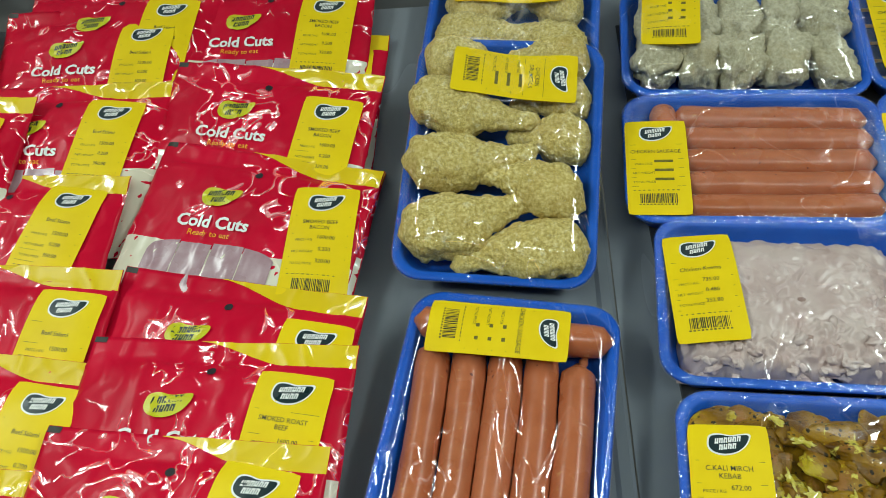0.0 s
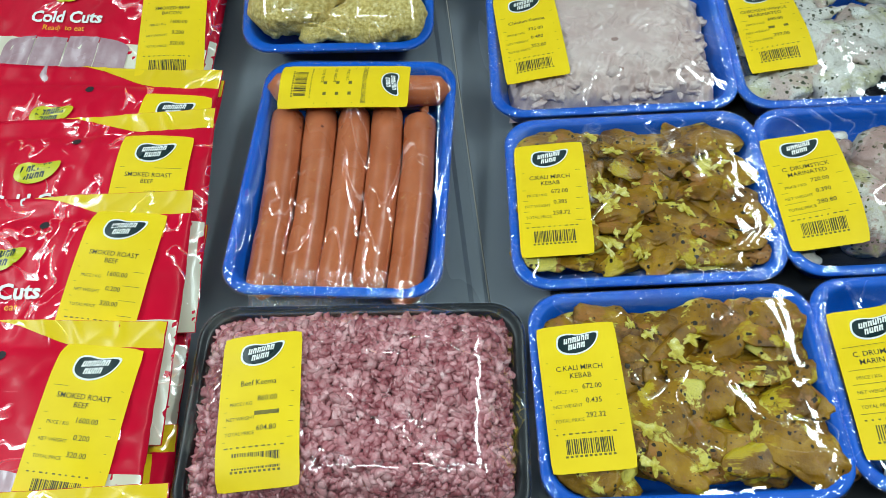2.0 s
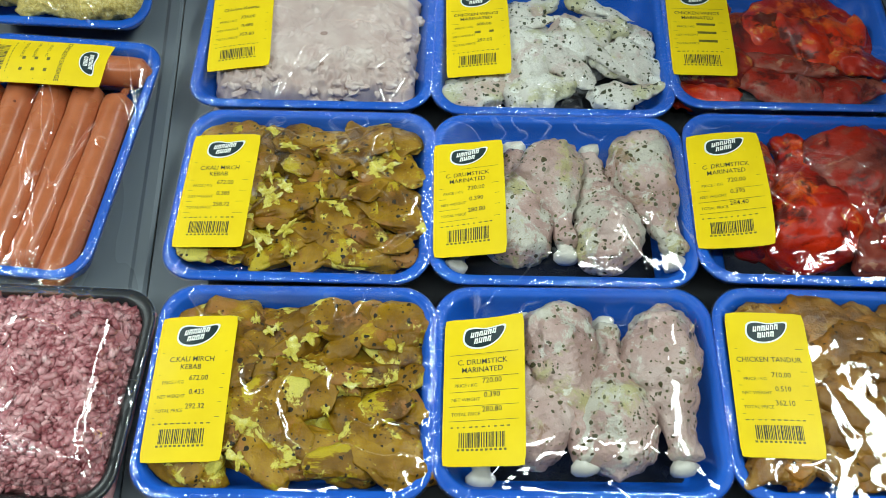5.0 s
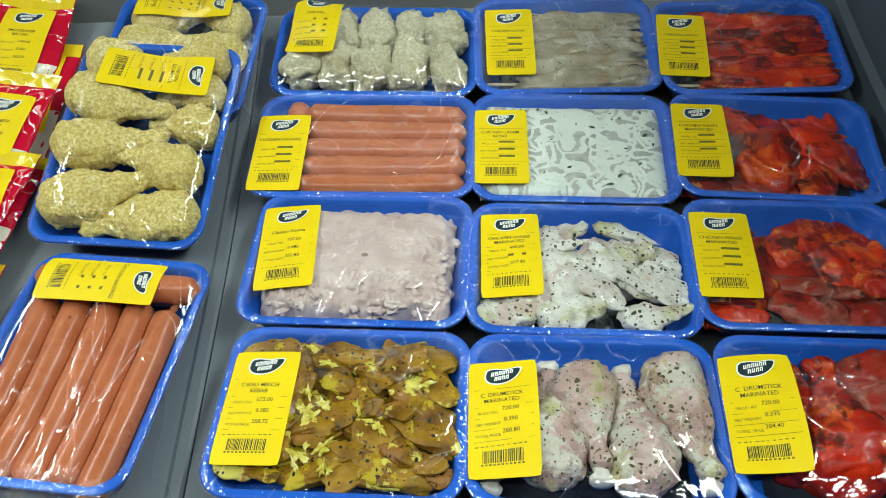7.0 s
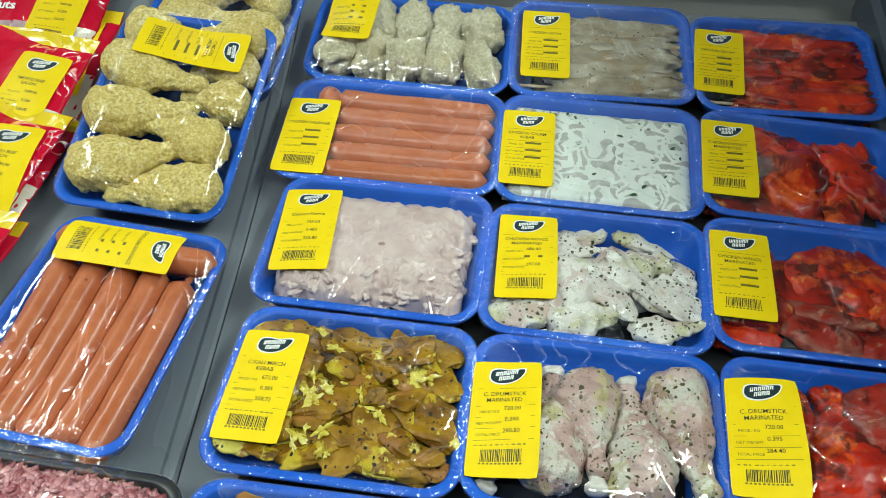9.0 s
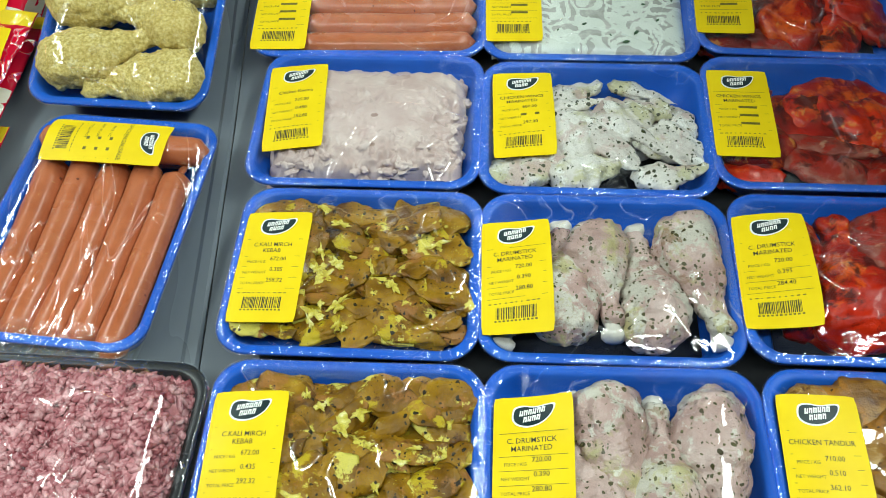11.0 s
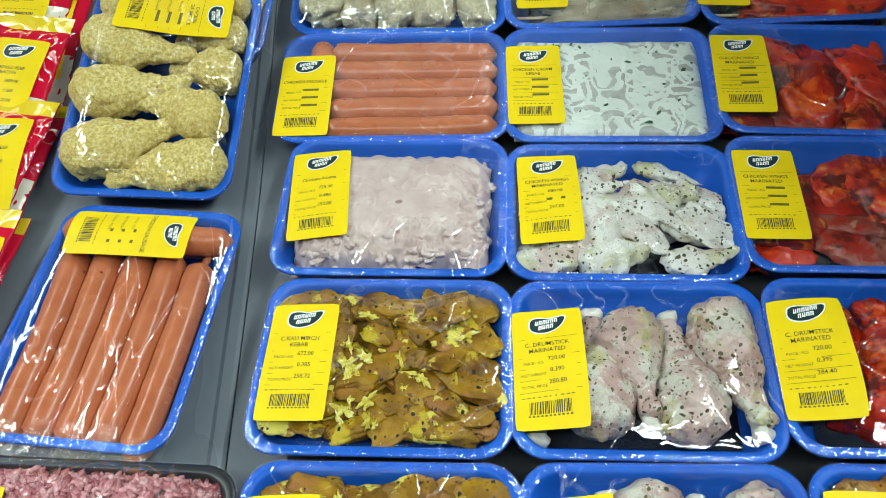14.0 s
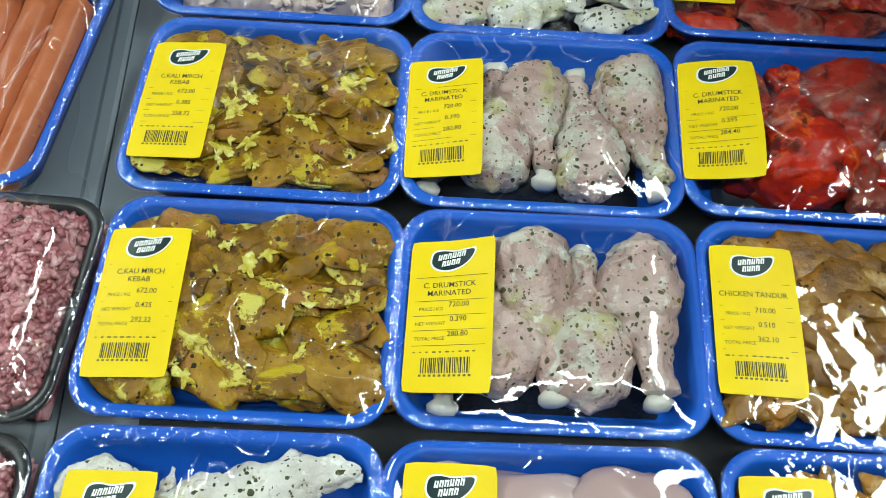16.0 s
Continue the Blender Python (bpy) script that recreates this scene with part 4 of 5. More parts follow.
def fill_chicken_mince(ob, a, b):
    """A pressed block of ground chicken, smooth at the back and breaking into clumps towards the front."""
    nx, ny = 130, 104

    def lie(x, y):
        p = Vector((x, y, 0.5))
        rag = 0.07 * noise.noise(p * 50) + 0.06 * noise.noise(p * 120)
        e = max(0.0, 1 - (abs(x) / a + rag) ** 7) * max(0.0, 1 - (abs(y) / b + rag) ** 7)
        d = noise.voronoi(p * 88 + Vector((2.2 * noise.noise(p * 60), 2.2 * noise.noise(p * 66), 0)))[0]
        loose = min(1.0, max(0.12, 0.62 - 0.9 * y / b + 1.1 * noise.noise(p * 22)))
        return 0.008 + 0.034 * e ** 0.5 + loose * (0.0125 * min(0.42, d[1] - d[0]) - 0.0030) * e + 0.0020 * noise.noise(p * 36)
    bm = bmesh.new()
    vs = []
    for j in range(ny + 1):
        row = []
        for i in range(nx + 1):
            x, y = a * (2 * i / nx - 1), b * (2 * j / ny - 1)
            p = Vector((x, y, 0.5))
            row.append(bm.verts.new((x + 0.0020 * noise.noise(p * 90), y + 0.0020 * noise.noise(p * 95), lie(x, y))))
        vs.append(row)
    for j in range(ny):
        for i in range(nx):
            bm.faces.new((vs[j][i], vs[j][i + 1], vs[j + 1][i + 1], vs[j + 1][i]))
    part("ground_chicken", bm, CHICKEN_MINCE, ob)
    rng = random.Random(12)
    for k in range(70):
        u = rng.random()
        x, y = (rng.uniform(-a, a) * 0.95, -b * rng.uniform(0.80, 1.0)) if u < 0.6 else (a * rng.uniform(0.84, 1.0), rng.uniform(-b, b * 0.5)) if u < 0.8 else (rng.uniform(-a, a) * 0.9, -b * rng.uniform(0.3, 0.8))
        put("meat_clump", CREAM_CHUNKS[k % 5], CHICKEN_MINCE, ob, x, y, max(0.014, lie(x, y) - 0.002), rng.uniform(0.005, 0.009), rng.uniform(0, 360), rng.uniform(-30, 30), rng.uniform(-30, 30))


def fill_hot_dogs(ob, a, b):
    me = [sausage_mesh(0.202, 0.0150, i, 0.003) for i in range(5)]
    for i, (x, dy, tilt) in enumerate(((-0.0600, -0.003, 92.5), (-0.0300, 0.001, 92), (-0.0005, 0.000, 91), (0.0290, 0.002, 90.5), (0.0585, -0.008, 90))):
        put("sausage", me[i], SAUSAGE, ob, x + 0.001, -0.0195 + dy, 0.0225, 1, tilt)
        put("twisted_end", SMALL[i], SAUSAGE, ob, x + 0.003, 0.081 + dy, 0.026, 0.007, 80)
        tail = loft([[(r * (1 + w * math.sin(7 * t + i)) * math.cos(t), -u, r * (1 + w * math.sin(7 * t + i)) * math.sin(t)) for t in [math.tau * k / 56 for k in range(56)]]
                     for u, r, w in ((0.0, 0.0156, 0.0), (0.010, 0.0152, 0.02), (0.018, 0.0128, 0.08), (0.024, 0.0115, 0.16), (0.029, 0.0135, 0.22))], False, False)
        part("casing_end", tail, FILM_EDGE, ob, "clear gathered casing end", pose(x + 0.001 + 0.102 * math.sin(radians(tilt - 90)) + 0.002, -0.105 + dy, 0.0225))
    put("sausage", sausage_mesh(0.170, 0.0145, 9, 0.002), SAUSAGE, ob, 0.0, 0.0905, 0.0345, 1, -1)
    put("sausage", sausage_mesh(0.140, 0.0125, 19, 0.002), SAUSAGE, ob, 0.0, 0.0960, 0.0185, 1, 1)


def fill_sausages(ob, a, b):
    for i in range(5):
        put("sausage", sausage_mesh(0.186, 0.0138, i + 21, 0.0015), SAUSAGE, ob, 0.019 + 0.002 * (i % 2), 0.053 - 0.0268 * i, 0.0245, 1, -1 + 0.5 * i)
        put("twisted_end", SMALL[i], SAUSAGE, ob, -0.062, 0.052 - 0.0268 * i, 0.024, 0.006, 10)
    put("sausage", sausage_mesh(0.124, 0.0135, 31, 0.002), SAUSAGE, ob, -0.084, 0.010, 0.0245, 1, 86)


def fill_cream(ob, a, b):
    """Chicken pieces coated in white marinade: cream runs between the pieces."""
    rng = random.Random(5)
    nx, ny = 170, 136
    A, B = a * 1.07, b * 1.07
    bm = bmesh.new()
    vs, kind = [], []
    for j in range(ny + 1):
        row, kr = [], []
        for i in range(nx + 1):
            x, y = A * (2 * i / nx - 1), B * (2 * j / ny - 1)
            p = Vector((x, y, 0.2))
            q = p * 50 + Vector((1.3 * noise.noise(p * 45), 1.3 * noise.noise(p * 48 + Vector((5, 5, 5))), 0))
            d, cells = noise.voronoi(q)
            gap = d[1] - d[0] + 0.16 * noise.noise(p * 210)
            bare = noise.noise(cells[0] * 3.7) > -0.45
            meat = gap > 0.17 and bare
            z = 0.0322 + (0.0016 * min(gap, 0.5) if bare else 0.0004) + 0.0012 * noise.noise(p * 30) - 0.012 * max(abs(x) / A, abs(y) / B) ** 16
            row.append(bm.verts.new((x, y, z)))
            kr.append(meat)
        vs.append(row)
        kind.append(kr)
    for j in range(ny):
        for i in range(nx):
            f = bm.faces.new((vs[j][i], vs[j][i + 1], vs[j + 1][i + 1], vs[j + 1][i]))
            f.material_index = 1 if kind[j][i] and kind[j + 1][i + 1] else 0
    part("creamed_chicken", bm, [CREAM, CREAM_MEAT], ob, "white creamy marinade over chicken")
    for k in range(26):
        put("herb_leaf", SMALL[k % 5], HERB, ob, rng.uniform(-a, a) * 0.95, rng.uniform(-b, b) * 0.95, 0.0338, rng.uniform(0.0014, 0.0036), rng.uniform(0, 360), sz=0.002)


def fill_crumb_sticks(rows):
    def fill(ob, a, b):
        for i, (x0, y0, x1, y1, z, s) in enumerate(rows):
            between("crumbed_drumstick", CRUMB_STICKS[i % 4], CRUMB, ob, (x0 * 1.06, y0 * 1.09), (x1 * 1.25, y1 * 1.08), z - 0.002, s * 1.14, 70 * i, 0.118)
    return fill


def fill_nuggets(ob, a, b):
    rng = random.Random(8)
    for j in range(2):
        for i in range(5):
            put("crumbed_piece", CRUMB_LUMPS[(i * 2 + j) % 5], CRUMB_PALE, ob, -0.084 + 0.042 * i + rng.uniform(-0.002, 0.002), -0.028 + 0.056 * j + rng.uniform(-0.002, 0.002), 0.030 + 0.004 * rng.random(),
                rng.uniform(1.0, 1.2), rng.uniform(-24, 24), rng.uniform(-25, 25), rng.uniform(-14, 14), sy=rng.uniform(0.92, 1.12))


def fill_strips(mt, seed):
    def fill(ob, a, b):
        absorbent_pad(ob, a, b)
        rng = random.Random(seed)
        for i in range(5):
            y = 0.046 - 0.0235 * i
            put("meat_strip", mesh_of(blob(0.080, 0.0180, 0.0115, seed + i * 1.7, 0.34, 2.6, 0.22, 4, 0.45), "strip"), mt, ob, 0.020 + rng.uniform(-0.004, 0.004), y, 0.019 + 0.002 * rng.random(), 1, rng.uniform(-3, 3), rng.uniform(-8, 8))
            put("skewer_stick", mesh_of(lathe_x([(-0.03, 0.0006), (-0.029, 0.0017), (0.029, 0.0017), (0.03, 0.0006)], 8), "stick"), WOOD, ob, -0.066, y, 0.016, 1, rng.uniform(-2, 2))
    return fill


def fill_thighs(ob, a, b):
    for i, (x, y, rx, ry, t) in enumerate(((-0.014, 0.034, 0.056, 0.036, 8), (0.052, 0.024, 0.046, 0.048, -30), (0.018, -0.036, 0.066, 0.034, 5), (-0.062, -0.020, 0.036, 0.052, 75), (0.074, -0.036, 0.026, 0.034, 15), (-0.062, 0.044, 0.034, 0.028, 10))):
        put("chicken_thigh", mesh_of(blob(rx, ry, 0.0175, 90 + i * 2.3, 0.22, 1.4, 0.04, 4), "thigh"), THIGH, ob, x, y, 0.024 + 0.003 * (i % 2), 1, t, 4 * i - 8, 3)
    for i, (x, y, t) in enumerate(((0.022, 0.010, 100), (0.045, -0.02, 130))):
        put("skin_edge", SMALL[i], BONE, ob, x, y, 0.029, 0.016, t)


K1 = fill_chunks(CHUNKS, KEBAB, 8, 7, 0.0200, 0.042, 3, "chicken_chunk", 26, FAT)
K2 = fill_chunks(CHUNKS, KEBAB, 7, 6, 0.0235, 0.043, 14, "chicken_chunk", 22, FAT)
T1 = fill_chunks(TAN_CHUNKS, TANDOOR, 7, 6, 0.0235, 0.042, 23, "chicken_chunk")
T2 = fill_chunks(TAN_CHUNKS, TANDOOR, 7, 6, 0.0235, 0.042, 27, "chicken_chunk")
D1 = fill_sticks(STICKS, SKIN, ((-0.007, 0.030, 0.003, -0.050, 0.033, 0.92), (0.066, 0.036, 0.082, -0.054, 0.033, 0.98), (0.036, -0.040, 0.026, 0.046, 0.029, 0.98),
                                (-0.032, -0.036, -0.034, 0.048, 0.029, 0.95), (-0.070, 0.010, -0.080, -0.056, 0.022, 0.8)), 0)
D2 = fill_sticks(STICKS, SKIN, ((-0.0135, 0.036, 0.002, -0.052, 0.034, 1.02), (0.026, -0.034, 0.024, 0.050, 0.029, 1.0), (0.061, 0.036, 0.066, -0.052, 0.034, 1.0),
                                (-0.030, -0.032, -0.037, 0.052, 0.029, 0.92), (-0.066, 0.014, -0.066, -0.058, 0.022, 0.8)), 2)
R1 = fill_sticks(RED_STICKS, REDMEAT, ((-0.014, -0.032, -0.010, 0.046, 0.026, 1.05), (0.028, 0.030, 0.030, -0.050, 0.028, 1.10), (0.070, -0.026, 0.066, 0.048, 0.026, 1.12),
                                       (-0.058, 0.034, -0.054, -0.048, 0.018, 0.9), (0.084, 0.034, 0.078, -0.040, 0.022, 0.95)), 1, False)
W1 = fill_wings(WINGS, PALE, ((-0.016, 0.042, 0.026, 0.012, 22, 0.028), (-0.018, 0.022, 0.028, 0.010, 18, 0.033), (0.042, 0.042, 0.028, 0.010, -14, 0.030), (0.030, 0.010, 0.032, 0.022, 25, 0.031),
                              (0.002, -0.016, 0.038, 0.012, -38, 0.036), (-0.055, -0.044, 0.032, 0.020, 30, 0.028), (-0.010, -0.050, 0.030, 0.018, 12, 0.028), (0.062, -0.018, 0.028, 0.017, -20, 0.029),
                              (0.062, -0.048, 0.030, 0.015, 8, 0.029), (0.040, -0.012, 0.042, 0.009, -42, 0.036), (0.078, 0.010, 0.022, 0.014, -50, 0.026), (-0.07, 0.02, 0.03, 0.018, 70, 0.024), (0.0, 0.0, 0.06, 0.035, 0, 0.016)), flat=0.8)
W2 = fill_wings(WINGS, PALE, ((0.012, 0.036, 0.040, 0.019, 28, 0.028), (0.045, 0.044, 0.034, 0.012, 22, 0.032), (-0.030, 0.015, 0.034, 0.016, 75, 0.028), (0.030, 0.000, 0.040, 0.024, -8, 0.030),
                              (-0.064, 0.042, 0.022, 0.012, 10, 0.026), (-0.02, -0.035, 0.040, 0.018, 20, 0.027), (0.055, -0.032, 0.032, 0.016, -25, 0.028), (-0.062, -0.02, 0.034, 0.018, 80, 0.022), (0.0, 0.0, 0.05, 0.030, 0, 0.015)), flat=0.8)
RW = fill_wings(RED_CHUNKS, REDMEAT, ((0.022, 0.030, 0.050, 0.030, 20, 0.026), (0.040, 0.006, 0.040, 0.028, 12, 0.032), (0.080, 0.022, 0.030, 0.022, -30, 0.026), (0.072, -0.012, 0.036, 0.020, -38, 0.030),
                                      (0.012, -0.046, 0.052, 0.018, -6, 0.026, 1), (0.066, -0.046, 0.034, 0.017, 14, 0.027, 1), (-0.062, -0.048, 0.030, 0.017, 8, 0.024), (-0.060, 0.046, 0.034, 0.018, -5, 0.024),
                                      (0.004, -0.020, 0.044, 0.014, -14, 0.031, 1), (-0.05, 0.0, 0.05, 0.035, 70, 0.020), (0.02, 0.0, 0.07, 0.05, 0, 0.014)), "wing_piece", 0.72)
RT = fill_wings(RED_CHUNKS, REDMEAT, ((-0.026, 0.030, 0.044, 0.024, -50, 0.027), (0.044, 0.036, 0.030, 0.021, 25, 0.026), (0.072, 0.000, 0.048, 0.027, -48, 0.029), (0.020, 0.010, 0.052, 0.014, 8, 0.032),
                                      (0.036, -0.030, 0.040, 0.019, 80, 0.029), (0.000, -0.024, 0.040, 0.022, 10, 0.023, 1), (-0.066, -0.045, 0.030, 0.016, 8, 0.024), (0.004, -0.050, 0.056, 0.013, -4, 0.023, 1),
                                      (-0.05, 0.0, 0.045, 0.03, 70, 0.020), (0.02, 0.0, 0.07, 0.05, 0, 0.014)), "wing_piece", 0.72)

pack("kebab_pack", "brown peppered chicken kebab chunks in a film-wrapped blue tray", "meat tray", 0.283, 0.219, 0.214, 0.172, -4.8, K1,
     (0.212, 0.222, -5.0, ("C.KALI MIRCH", "KEBAB"), ("672.00", "0.385", "258.72")))
pack("kebab_pack", "brown peppered chicken kebab chunks with yellow fat in a blue tray", "meat tray", 0.277, 0.046, 0.212, 0.168, -4.2, K2,
     (0.206, 0.048, -2.8, ("C.KALI MIRCH", "KEBAB"), ("672.00", "0.435", "292.32")))
pack("drumstick_pack", "pale herbed marinated chicken drumsticks in a wrapped blue tray", "meat tray", 0.495, 0.202, 0.213, 0.170, -4.5, D1,
     (0.419, 0.201, -3.2, ("C. DRUMSTICK", "MARINATED"), ("720.00", "0.390", "280.80")))
pack("drumstick_pack", "pale herbed marinated chicken drumsticks in a wrapped blue tray", "meat tray", 0.487, 0.033, 0.210, 0.167, -3.8, D2,
     (0.418, 0.033, -4.6, ("C. DRUMSTICK", "MARINATED"), ("720.00", "0.390", "280.80")))
pack("red_drumstick_pack", "deep red marinated chicken drumsticks in a wrapped blue tray", "meat tray", 0.709, 0.190, 0.213, 0.170, -5, R1,
     (0.632, 0.196, -6.0, ("C. DRUMSTICK", "MARINATED"), ("720.00", "0.395", "284.40")), film=FILM_CREASED)
pack("tandoori_pack", "orange-brown marinated chicken pieces under creased film, blue tray", "meat tray", 0.697, 0.018, 0.21, 0.168, -5, T1,
     (0.628, 0.027, -6.0, ("CHICKEN TANDUR",), ("710.00", "0.510", "362.10")), film=FILM_CREASED)
pack("tandoori_pack", "orange-brown marinated chicken pieces in a wrapped blue tray", "meat tray", 0.686, -0.150, 0.21, 0.168, -4, T2,
     (0.620, -0.137, -4.0, ("CHICKEN TANDUR",), ("710.00", "0.510", "362.10")), film=FILM_CREASED)
pack("chicken_wing_pack", "large pale herbed chicken wings in a wrapped blue tray", "meat tray", 0.264, -0.125, 0.212, 0.168, -3.5, W2,
     (0.204, -0.124, -3.0, ("CHICKEN WINGS", "MARINATED"), ("680.00", "0.410", "278.80")))
pack("chicken_thigh_pack", "smooth pink raw chicken thighs in a wrapped blue tray", "meat tray", 0.474, -0.139, 0.208, 0.168, -3, fill_thighs,
     (0.412, -0.125, -4.0, ("CHICKEN THIGH", "BONE IN"), ("", "", "")))
pack("chicken_wing_pack", "small white herbed chicken wings in a wrapped blue tray", "meat tray", 0.507, 0.372, 0.217, 0.17, -4.9, W1,
     (0.440, 0.386, -2.9, ("CHICKEN WINGS", "MARINATED"), ("680.00", "", "297.00")))
pack("red_wing_pack", "glossy red marinated chicken wings in a wrapped blue tray", "meat tray", 0.719, 0.366, 0.211, 0.171, -5, RW,
     (0.647, 0.378, -6.1, ("CHICKEN WINGS", "MARINATED"), ("", "", "")))
pack("chicken_mince_pack", "pinkish ground chicken heaped in a wrapped blue tray", "meat tray", 0.291, 0.396, 0.219, 0.173, -4.9,
     fill_chicken_mince, (0.221, 0.407, -0.5, ("Chicken Keema",), ("735.00", "0.480", "352.80")))
pack("red_wing_pack", "dark red marinated chicken wings in a wrapped blue tray", "meat tray", 0.739, 0.533, 0.218, 0.160, -6.5, RT,
     (0.660, 0.540, -6.2, ("CHICKEN WINGS", "MARINATED"), ("", "", "")))
pack("cream_chicken_pack", "chicken pieces in white cream marinade with green herbs", "meat tray", 0.521, 0.544, 0.221, 0.166, -4.4, fill_cream,
     (0.442, 0.542, -3.0, ("CHICKEN CREAM", "KEBAB"), ("", "", "")))
pack("sausage_pack", "reddish-brown chicken sausages lying side by side in a blue tray", "meat tray", 0.292, 0.559, 0.245, 0.158, -3.6, fill_sausages,
     (0.199, 0.545, -3.5, ("CHICKEN SAUSAGE",), ("", "", "")))
pack("nugget_pack", "pale crumbed chicken pieces bulging under film in a blue tray", "meat tray", 0.302, 0.712, 0.243, 0.152, -3.8, fill_nuggets,
     (0.231, 0.729, -6.5, ("CHICKEN",), ("", "", ""), 0.058, 0.098), film=FILM_CREASED)
pack("skewer_pack", "peppered pale chicken skewers with wooden sticks in a blue tray", "meat tray", 0.530, 0.711, 0.219, 0.164, -1.5, fill_strips(STRIP, 3),
     (0.464, 0.709, -1.7, ("CHICKEN SATAY",), ("", "", "")))
pack("red_skewer_pack", "dark red chicken skewers with wooden sticks in a blue tray", "meat tray", 0.749, 0.697, 0.219, 0.16, -1.5, fill_strips(REDMEAT, 8),
     (0.669, 0.692, -6.5, ("CHICKEN SATAY",), ("", "", ""), 0.058, 0.104))
pack("hot_dog_pack", "thick brown sausages in a long film-wrapped blue tray", "meat tray", 0.043, 0.281, 0.178, 0.253, -9, fill_hot_dogs,
     (0.046, 0.366, -98.0, ("CHICKEN SAUSAGE",), ("", "", ""), 0.052, 0.118), film=FILM_LONG)
pack("beef_mince_pack", "heaped pink-red ground beef in a wrapped black tray", "meat tray", 0.041, 0.060, 0.249, 0.172, -6.2,
     scattered(BEEF_MINCE, 4600, 1.06, 1.06, 0.062, 0.0038, 0.0025, 6, "mince_strands", 0.7, 6), (-0.021, 0.056, -2.0, ("Beef Keema",), ("860.00", "", "604.80")), BLACK, FILM_CREASED)
pack("beef_mince_pack", "heaped pink-red ground beef in a wrapped black tray", "meat tray", 0.025, -0.118, 0.25, 0.172, -5,
     scattered(BEEF_MINCE, 4400, 1.06, 1.06, 0.058, 0.0038, 0.0025, 7, "mince_strands", 0.7, 6), (-0.046, -0.126, -3.0, ("Beef Keema",), ("860.00", "", "")), BLACK)
LEAN_Y = 0.428
DS_ROWS = ((-0.050, 0.094, 0.020, 0.078, 0.038, 0.92), (0.050, 0.104, -0.006, 0.110, 0.030, 0.85), (-0.052, 0.044, 0.030, 0.026, 0.042, 0.98), (0.052, 0.064, 0.000, 0.054, 0.028, 0.88), (-0.048, -0.012, 0.030, 0.000, 0.042, 1.00),
           (0.054, 0.020, 0.002, 0.026, 0.029, 0.90), (-0.042, -0.072, 0.026, -0.044, 0.038, 1.08), (0.044, -0.036, -0.016, -0.018, 0.040, 0.98), (0.042, -0.086, -0.026, -0.100, 0.033, 1.08))
pack("crumbed_drumstick_pack", "olive-crumbed chicken drumsticks in a blue tray leaning on another", "meat tray", 0, 0, 0.182, 0.262, -6, fill_crumb_sticks(DS_ROWS),
     (0.068, 0.628, -96.0, ("CHICKEN", "DRUMSTICK"), ("", "", ""), 0.054, 0.118), film=FILM_CREASED,
     m=pose(0.053, LEAN_Y, 0.004, 15.5, 0, 0) @ pose(0, 0.131, 0, 0, 0, -6))
pack("crumbed_drumstick_pack", "olive-crumbed chicken drumsticks in a blue tray by the back panel", "meat tray", 0.064, 0.722, 0.186, 0.205, -6,
     fill_crumb_sticks(((-0.040, 0.050, 0.020, 0.060, 0.036, 0.95), (0.048, 0.052, 0.0, 0.07, 0.032, 0.9), (-0.044, 0.010, 0.024, 0.016, 0.037, 0.95), (0.05, 0.0, -0.01, 0.02, 0.036, 0.95),
                        (-0.042, -0.046, 0.02, -0.04, 0.034, 0.95), (0.046, -0.05, -0.01, -0.05, 0.032, 0.9))),
     (0.066, 0.784, -92.0, ("CHICKEN", "DRUMSTICK"), ("", "", ""), 0.054, 0.118))

# ---------- cold cut pouches ----------
PW, PH = 0.232, 0.208


